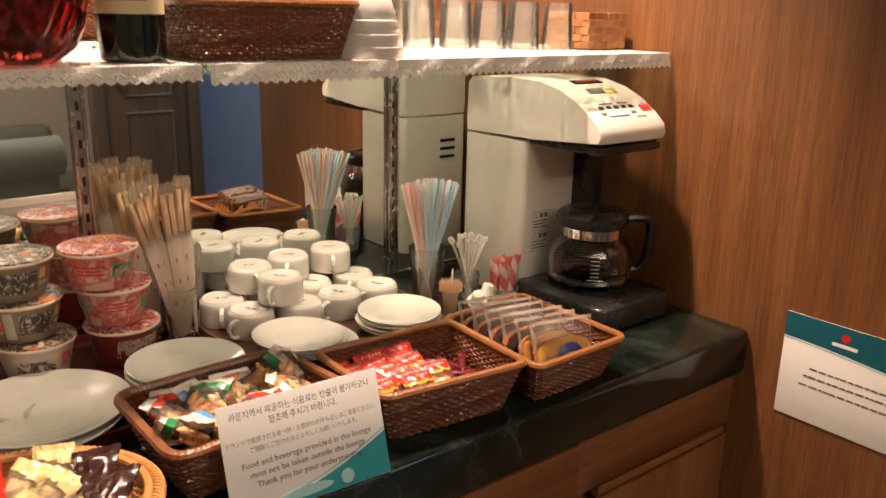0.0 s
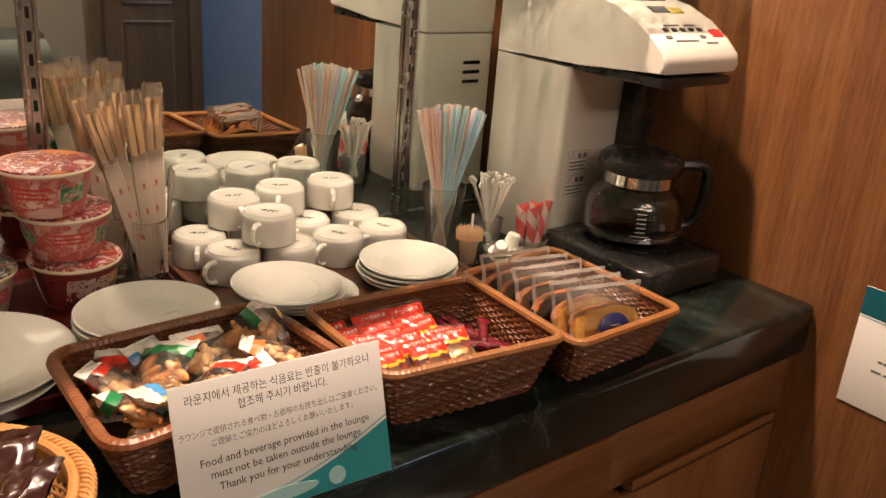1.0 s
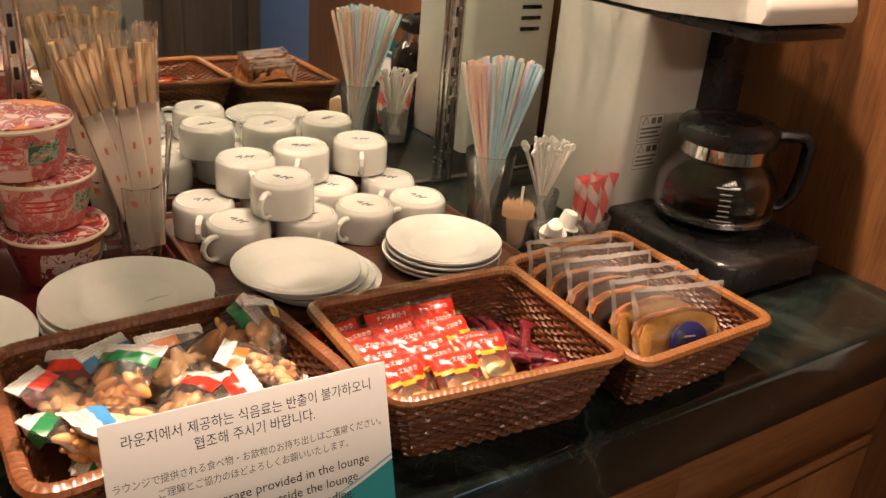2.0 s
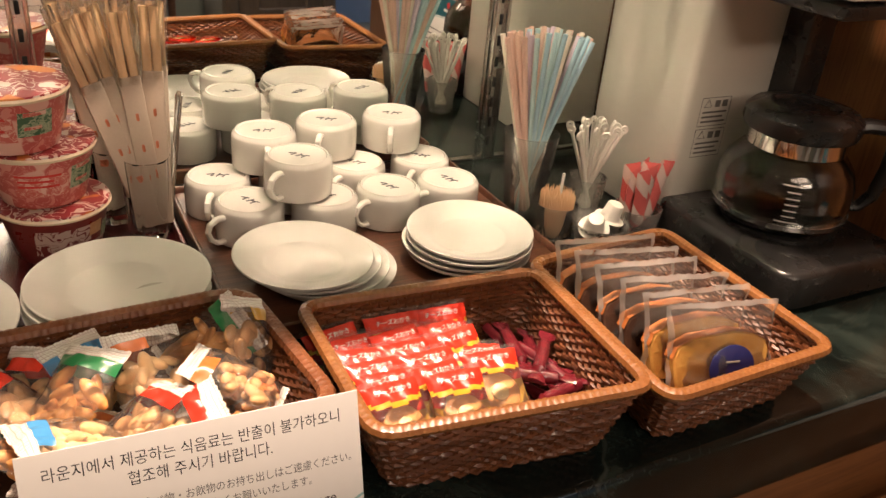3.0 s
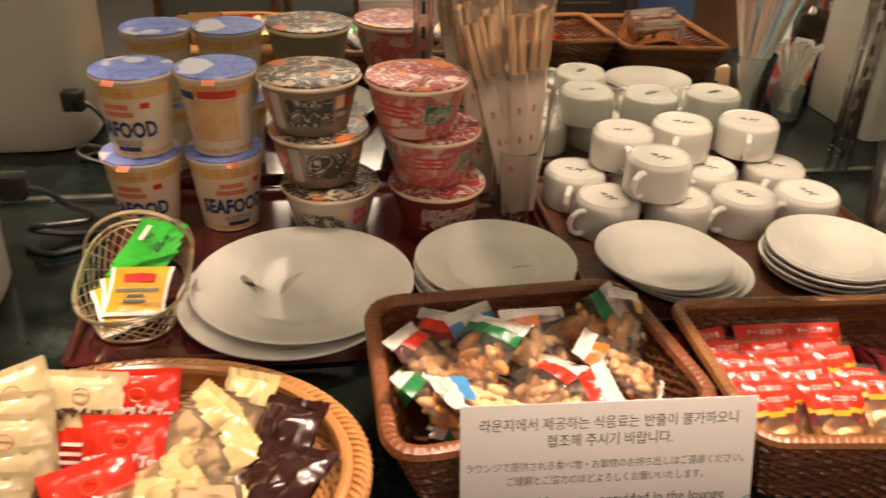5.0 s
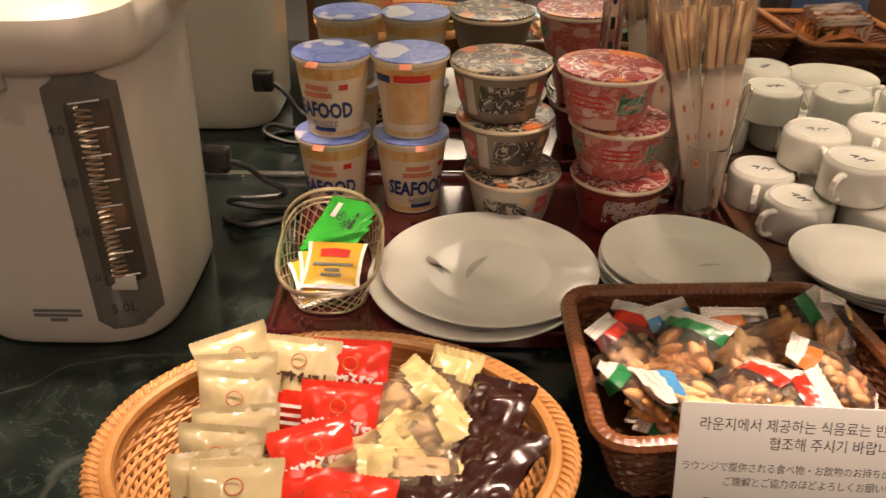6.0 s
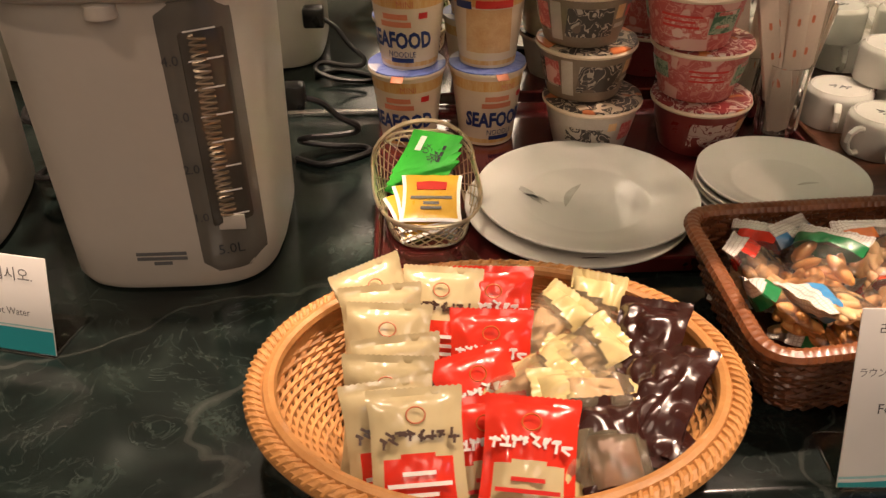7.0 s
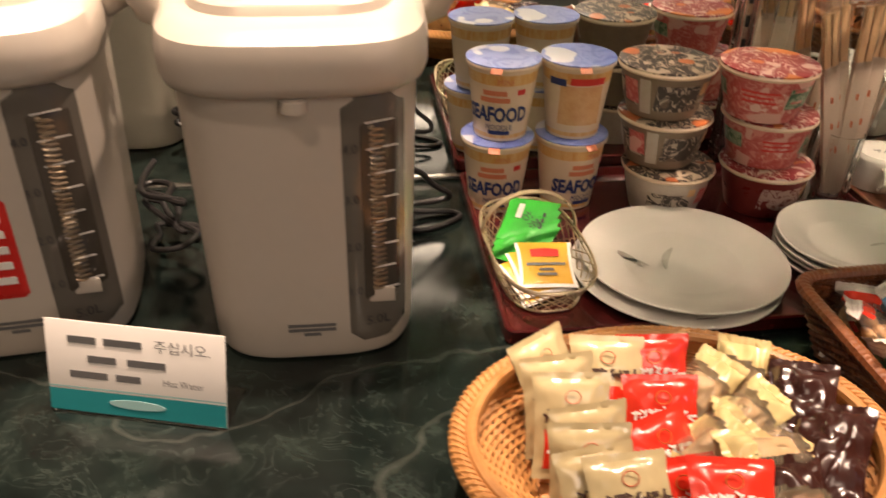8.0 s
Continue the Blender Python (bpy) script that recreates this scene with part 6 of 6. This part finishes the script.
for k, (dx, dy, rz, ry) in enumerate([(-0.020, 0.0, 20, -10), (-0.012, 0.012, -10, -6), (-0.003, -0.006, 15, -2), (0.006, 0.008, -25, 3), (0.014, -0.002, 10, 8), (0.020, 0.010, 0, 12), (0.0, 0.018, 30, 0), (-0.010, -0.014, 0, -8)]):
    ob = thing("sugar_stick", -0.336 + dx, 0.412 + dy, 0.0175, rz, "pink and white striped paper sugar stick", "sugar packet", "pink sugar sticks", ry=ry, rx=6)
    part("paper", bag(0.027, 0.100, 0.012, 600 + k, None, crimp=0.08, nx=8, ny=12, wrinkle=0.002), PINK_STRIPE, ob, m=local(0, 0, 0.049, 90, 0, 0))

tumbler("creamer_bowl", -0.430, 0.378, 0.0005, 0.030, 0.040, 0.050, CUT, "cut-glass bowl holding coffee creamers")
for k, (dx, dy, dz, rx, ry) in enumerate([(-0.018, -0.008, 0.046, 24, -18), (0.018, 0.006, 0.050, 10, 12), (-0.004, 0.010, 0.026, 0, 0)]):
    ob = thing("creamer", -0.430 + dx, 0.378 + dy, dz, 0, "small white plastic coffee creamer turned over", "creamer", "coffee creamers", rx=rx, ry=ry)
    bm = bmesh.new()
    lathe(bm, [(0.0215, 0.0), (0.0220, 0.0010), (0.0150, 0.0016), (0.0140, 0.004), (0.0122, 0.022), (0.0105, 0.0245), (0.001, 0.0250)], 26)
    part("pot", bm, WHITE_PL, ob)

# chopsticks and forks in two lobed glasses
tumbler("lobed_glass", -1.030, 0.664, 0.0105, 0.027, 0.031, 0.104, CLEAR, "heavy lobed clear glass holding wrapped chopsticks", 6)
tumbler("lobed_glass", -0.999, 0.604, 0.0105, 0.026, 0.030, 0.110, CLEAR, "heavy lobed clear glass holding chopsticks and forks", 6)
STICK = surface("pale_chopstick_wood", (0.76, 0.53, 0.31), (0.66, 0.42, 0.22), 0.6, scale=40, stretch=(1, 1, 0.1))
SLEEVE = surface("white_paper_sleeve", (0.60, 0.49, 0.39), rough=0.7, scale=40)
DOTS = film("dotted_wrap", haze=0.22, haze_tone=(0.72, 0.55, 0.42))


def chopsticks():
    ob = thing("chopstick_pack", 0, 0, 0, 0, "wrapped wooden chopsticks in a printed paper sleeve", "chopsticks", "wrapped chopsticks")
    for s in (-1, 1):
        bm = bmesh.new()
        box(bm, (s * 0.0060, 0, 0.146), (0.0108, 0.0060, 0.274), 0.0014)
        part("stick", bm, STICK, ob)
    bm = bmesh.new()
    box(bm, (0, 0, 0.104), (0.0258, 0.0086, 0.204), 0.0022)
    sleeve = part("sleeve", bm, SLEEVE, ob, "white paper sleeve with red marks")
    for k in range(3):
        bm = bmesh.new()
        box(bm, (0, -0.0044, 0.070 + 0.042 * k), (0.0036, 0.0005, 0.010), 0.0012, 1)
        part("print_mark", bm, SALMON, sleeve)
    part("wrapper", bag(0.032, 0.316, 0.012, 31, lambda u, v, f: (1 if v > 0.70 else 0) if v > 0.30 else 9, crimp=0.04, nx=10, ny=44, wrinkle=0.006), [FILM, DOTS], ob, m=local(0, 0, 0.146, 90, 0, 0))
    return ob


pack = None
SHEAF = [(-0.998, 0.604, -17, -3, 8), (-0.994, 0.596, -13, 2, -12), (-0.996, 0.610, -10, 6, 18), (-0.990, 0.602, -6, -3, 0), (-0.984, 0.598, 1, 2, -16), (-0.982, 0.608, 3, 6, 10),
         (-1.034, 0.664, -9, -2, 12), (-1.024, 0.668, 2, 0, 20)]
for gx, gy, lean_x, lean_y, rz in SHEAF:
    p = place(gx, gy, 0.0255)
    m = Matrix.Translation(p) @ pose(0, 0, 0, -lean_y, lean_x * 0.95, 0) @ pose(0, 0, 0, 0, 0, rz)
    if pack is None:
        pack = chopsticks()
        pack.matrix_basis = m
    else:
        copy_thing(pack, m)
for k, (lean, rz) in enumerate(((9, 10), (7, -20), (11, 35))):
    ob = thing("fork", -0.978 + 0.003 * k, 0.602 + 0.004 * k, 0.0255, rz, "stainless steel fork handle standing in the glass", "cutlery", "forks in the glass", ry=lean)
    bm = bmesh.new()
    tube(bm, [(0, 0, 0), (0, 0, 0.05), (0, 0, 0.10), (0, 0.001, 0.14), (0, 0.002, 0.166), (0, 0.002, 0.172)], [0.003, 0.003, 0.0035, 0.0055, 0.0068, 0.003], 10, squash=0.35)
    part("handle", bm, CHROME, ob)


# ---- things on the shelf ----
ZS = SH + 0.0040
bottle = thing("wine_bottle", -1.140, 0.335, ZS, 0, "dark glass wine bottle with a cream label", "bottle")
bm = bmesh.new()
lathe(bm, [(0.036, 0.0), (0.044, 0.003), (0.0455, 0.010), (0.0455, 0.19), (0.040, 0.215), (0.020, 0.245), (0.0165, 0.26), (0.0165, 0.32), (0.018, 0.325), (0.001, 0.325)], 40)
part("bottle_glass", bm, surface("near_black_bottle_glass", (0.006, 0.010, 0.006), rough=0.06, coat=0.5), bottle)
rad = lambda z: 0.0455  # noqa: E731
part("label", patch(0.13, 0.105, rad, -0.4, 0.118, 0.0006, 16), surface("cream_label", (0.66, 0.56, 0.34), (0.60, 0.50, 0.28), 0.6, scale=30), bottle, "cream paper label")
for z, ln in ((0.085, 0.06), (0.098, 0.05), (0.112, 0.07)):
    part("print_bar", patch(ln, 0.004, rad, -0.5, z, 0.0010), INK_GREY, bottle)

red_bowl = thing("red_glass_bowl", -1.285, 0.345, ZS, 0, "ribbed red and clear glass bowl", "bowl")
bm = bmesh.new()
rings = []
for r, z in ((0.040, 0.0), (0.046, 0.004), (0.066, 0.020), (0.080, 0.050), (0.086, 0.085), (0.084, 0.110), (0.080, 0.110), (0.080, 0.085), (0.074, 0.050), (0.058, 0.022), (0.02, 0.012)):
    rings.append([(r * (1 + 0.05 * abs(math.sin(10 * q))) * math.cos(q + z * 6), r * (1 + 0.05 * abs(math.sin(10 * q))) * math.sin(q + z * 6), z) for q in [2 * math.pi * i / 80 for i in range(80)]])
loft(bm, rings)
part("glass_body", bm, glass("ruby_glass", (0.42, 0.05, 0.035), 0.03), red_bowl)

bm = bmesh.new()
lathe(bm, [(0.066, 0.0), (0.068, 0.004), (0.066, 0.018), (0.062, 0.020), (0.064, 0.024), (0.062, 0.038), (0.058, 0.040), (0.060, 0.044), (0.057, 0.060), (0.053, 0.062), (0.054, 0.066), (0.046, 0.092), (0.036, 0.108), (0.030, 0.112), (0.001, 0.112)], 48)
data = mesh_of("bowl_body", bm, CHINA)
ob = thing("china_bowl", -0.756, 0.330, ZS, 0, "white ribbed china bowl turned upside down", "bowl")
part("bowl_body", data, CHINA, ob)

g = None
for k, (x, y) in enumerate([(-0.470, 0.560), (-0.400, 0.520), (-0.330, 0.490), (-0.260, 0.460), (-0.200, 0.420), (-0.420, 0.620), (-0.350, 0.590), (-0.280, 0.560), (-0.215, 0.520), (-0.540, 0.600), (-0.300, 0.640)]):
    if g is None:
        g = thing("drinking_glass", x, y, ZS, 0, "clear drinking glass turned upside down", "glass", "upturned drinking glasses")
        bm = bmesh.new()
        lathe(bm, [(0.0320, 0.0), (0.0330, 0.001), (0.0320, 0.040), (0.0290, 0.092), (0.0265, 0.098), (0.001, 0.098)], 36, cap0=False, cap1=False)
        part("glass_wall", bm, THIN_GLASS, g)
    else:
        put(g, x, y, ZS)

CHIP = surface("woven_chip_wood", (0.42, 0.20, 0.08), (0.30, 0.13, 0.05), 0.6, scale=40, vary=0.25)
chip = thing("chip_basket", -0.085, 0.440, ZS, 0, "square basket woven of wide wood strips", "basket")
bm = bmesh.new()
box(bm, (0, 0, 0.003), (0.118, 0.118, 0.004), 0.001)
part("base", bm, CHIP, chip)
for side in range(4):
    for row in range(5):
        for col in range(6):
            bm = bmesh.new()
            proud = 0.0016 if (row + col) % 2 else -0.0008
            box(bm, ((col - 2.5) * 0.0200, -0.060 - proud, 0.010 + row * 0.0155), (0.0215, 0.0022, 0.0145), 0.0006, 1)
            part("strip", bm, CHIP, chip, m=local(0, 0, 0, 0, 0, 90 * side))

# ---- power cords behind the pots ----
CORD = surface("black_rubber_cord", (0.014, 0.013, 0.013), rough=0.4)


def smooth(points, steps=6):
    """A soft line through points."""
    p = [Vector(q) for q in points]
    out = []
    for i in range(len(p) - 1):
        a, b, c, d = p[max(0, i - 1)], p[i], p[i + 1], p[min(len(p) - 1, i + 2)]
        for k in range(steps):
            u = k / steps
            out.append(0.5 * (2 * b + (c - a) * u + (2 * a - 5 * b + 4 * c - d) * u * u + (3 * b - a - 3 * c + d) * u ** 3))
    return out + [p[-1]]


cord = thing("power_cord", -1.600, 0.600, 0, 0, "black power cord looping behind the pot", "cable", "power cords")
bm = bmesh.new()
tube(bm, smooth([(-0.07, -0.02, 0.10), (-0.045, -0.02, 0.098), (-0.02, -0.01, 0.085), (0.0, 0.0, 0.06), (0.022, 0.01, 0.042), (0.020, 0.015, 0.030), (-0.01, 0.01, 0.028), (-0.045, 0.0, 0.03), (-0.055, 0.01, 0.02), (-0.02, 0.02, 0.008), (0.03, 0.02, 0.0045), (0.035, 0.0, 0.0045), (-0.02, -0.03, 0.0045), (-0.06, -0.01, 0.0045)]), 0.0042, 8)
part("cable", bm, CORD, cord)
bm = bmesh.new()
box(bm, (-0.055, -0.02, 0.100), (0.034, 0.026, 0.034), 0.005)
part("plug", bm, BLACK, cord)
cord = thing("power_cord", -1.960, 0.560, 0, 0, "tangled black power cord between the pots", "cable", "power cords")
bm = bmesh.new()
tube(bm, smooth([(0.03 * math.cos(i * 0.9) + 0.012 * math.sin(i * 2.1), 0.05 * math.sin(i * 0.8) + 0.01 * math.cos(i * 1.7), 0.0048 + 0.004 * i + 0.004 * math.sin(i * 1.3)) for i in range(26)]), 0.0042, 8)
part("cable", bm, CORD, cord)

# ---- the lounge behind, seen in the mirror ----
door = thing("lounge_door", 0.665, -4.02, FLOOR, 0, "grey-brown panelled wooden door with a lever handle", "door")
DW, DH = 0.62, 2.36
bm = bmesh.new()
box(bm, (0, 0, DH / 2), (DW, 0.05, DH), 0.004)
leaf = part("door_leaf", bm, DOOR_WOOD, door)
for z0, z1 in ((0.18, 0.85), (0.98, 2.20)):
    bm = bmesh.new()
    pts = [(-DW / 2 + 0.14, z0), (DW / 2 - 0.12, z0), (DW / 2 - 0.12, z1), (-DW / 2 + 0.14, z1)]
    tube(bm, along([(px, 0.026, pz) for px, pz in pts], 80), 0.012, 6, True)
    part("panel_moulding", bm, DOOR_WOOD, leaf)
bm = bmesh.new()
tube(bm, [(-DW / 2 + 0.07, 0.03, 1.08), (-DW / 2 + 0.07, 0.075, 1.08), (-DW / 2 + 0.09, 0.08, 1.08), (-DW / 2 + 0.20, 0.08, 1.075)], 0.011, 8)
lathe(bm, [(0.03, 0), (0.03, 0.01), (0.001, 0.01)], 20, (-DW / 2 + 0.07, 0.026, 1.08))
part("door_handle", bm, CHROME, leaf, "chrome lever handle")
bm = bmesh.new()
box(bm, (DW / 2 + 0.05, -0.01, DH / 2), (0.09, 0.12, DH + 0.08), 0.006)
box(bm, (-DW / 2 - 0.05, -0.01, DH / 2), (0.09, 0.12, DH + 0.08), 0.006)
box(bm, (0, -0.01, DH + 0.05), (DW + 0.19, 0.12, 0.09), 0.006)
part("door_frame", bm, DOOR_WOOD, door)


def armchair(x, y, rz):
    ob = thing("armchair", x, y, FLOOR, rz, "wood-framed armchair with sage grey cushions", "armchair", "lounge armchairs")
    for sx in (-0.30, 0.30):
        for sy, h in ((-0.28, 0.62), (0.28, 0.62)):
            bm = bmesh.new()
            box(bm, (sx, sy, h / 2), (0.05, 0.05, h), 0.008)
            part("leg", bm, CHAIR_WOOD, ob)
        bm = bmesh.new()
        box(bm, (sx, 0, 0.64), (0.07, 0.66, 0.035), 0.010)
        part("armrest", bm, CHAIR_WOOD, ob)
    bm = bmesh.new()
    box(bm, (0, 0.02, 0.40), (0.54, 0.58, 0.16), 0.05, 4)
    part("seat", bm, FABRIC, ob)
    bm = bmesh.new()
    tube(bm, [(-0.30, -0.30, 0.84), (0.30, -0.30, 0.84)], 0.11, 20)
    box(bm, (0, -0.30, 0.62), (0.56, 0.13, 0.40), 0.05, 4)
    part("backrest", bm, FABRIC, ob, "rounded padded backrest")
    return ob


armchair(-0.70, -2.75, 174)
armchair(-1.75, -2.85, 185)
sofa = thing("sofa", -0.9, -4.70, FLOOR, 0, "long sage grey upholstered sofa against the wall", "sofa")
bm = bmesh.new()
box(bm, (0, 0, 0.22), (2.2, 0.75, 0.44), 0.06, 4)
part("seat", bm, FABRIC, sofa)
bm = bmesh.new()
box(bm, (0, -0.30, 0.47), (2.2, 0.2, 0.42), 0.08, 4)
part("backrest", bm, FABRIC, sofa)

# ---- ceiling downlights ----
for x, y, watts, cone in DOWNLIGHTS:
    ob = thing("downlight", x, y, CEIL - 0.012, 0, "recessed round ceiling downlight", "ceiling lamp", "ceiling downlights")
    bm = bmesh.new()
    tube(bm, [(0.055 * math.cos(q), 0.055 * math.sin(q), 0.004) for q in [2 * math.pi * i / 28 for i in range(28)]], 0.007, 6, True)
    part("ring", bm, STEEL, ob)
    bm = bmesh.new()
    lathe(bm, [(0.052, 0.006), (0.052, 0.010), (0.001, 0.010)], 28)
    part("lens", bm, lamp_face("lamp_lens", (1.0, 0.82, 0.6), 6.0), ob)
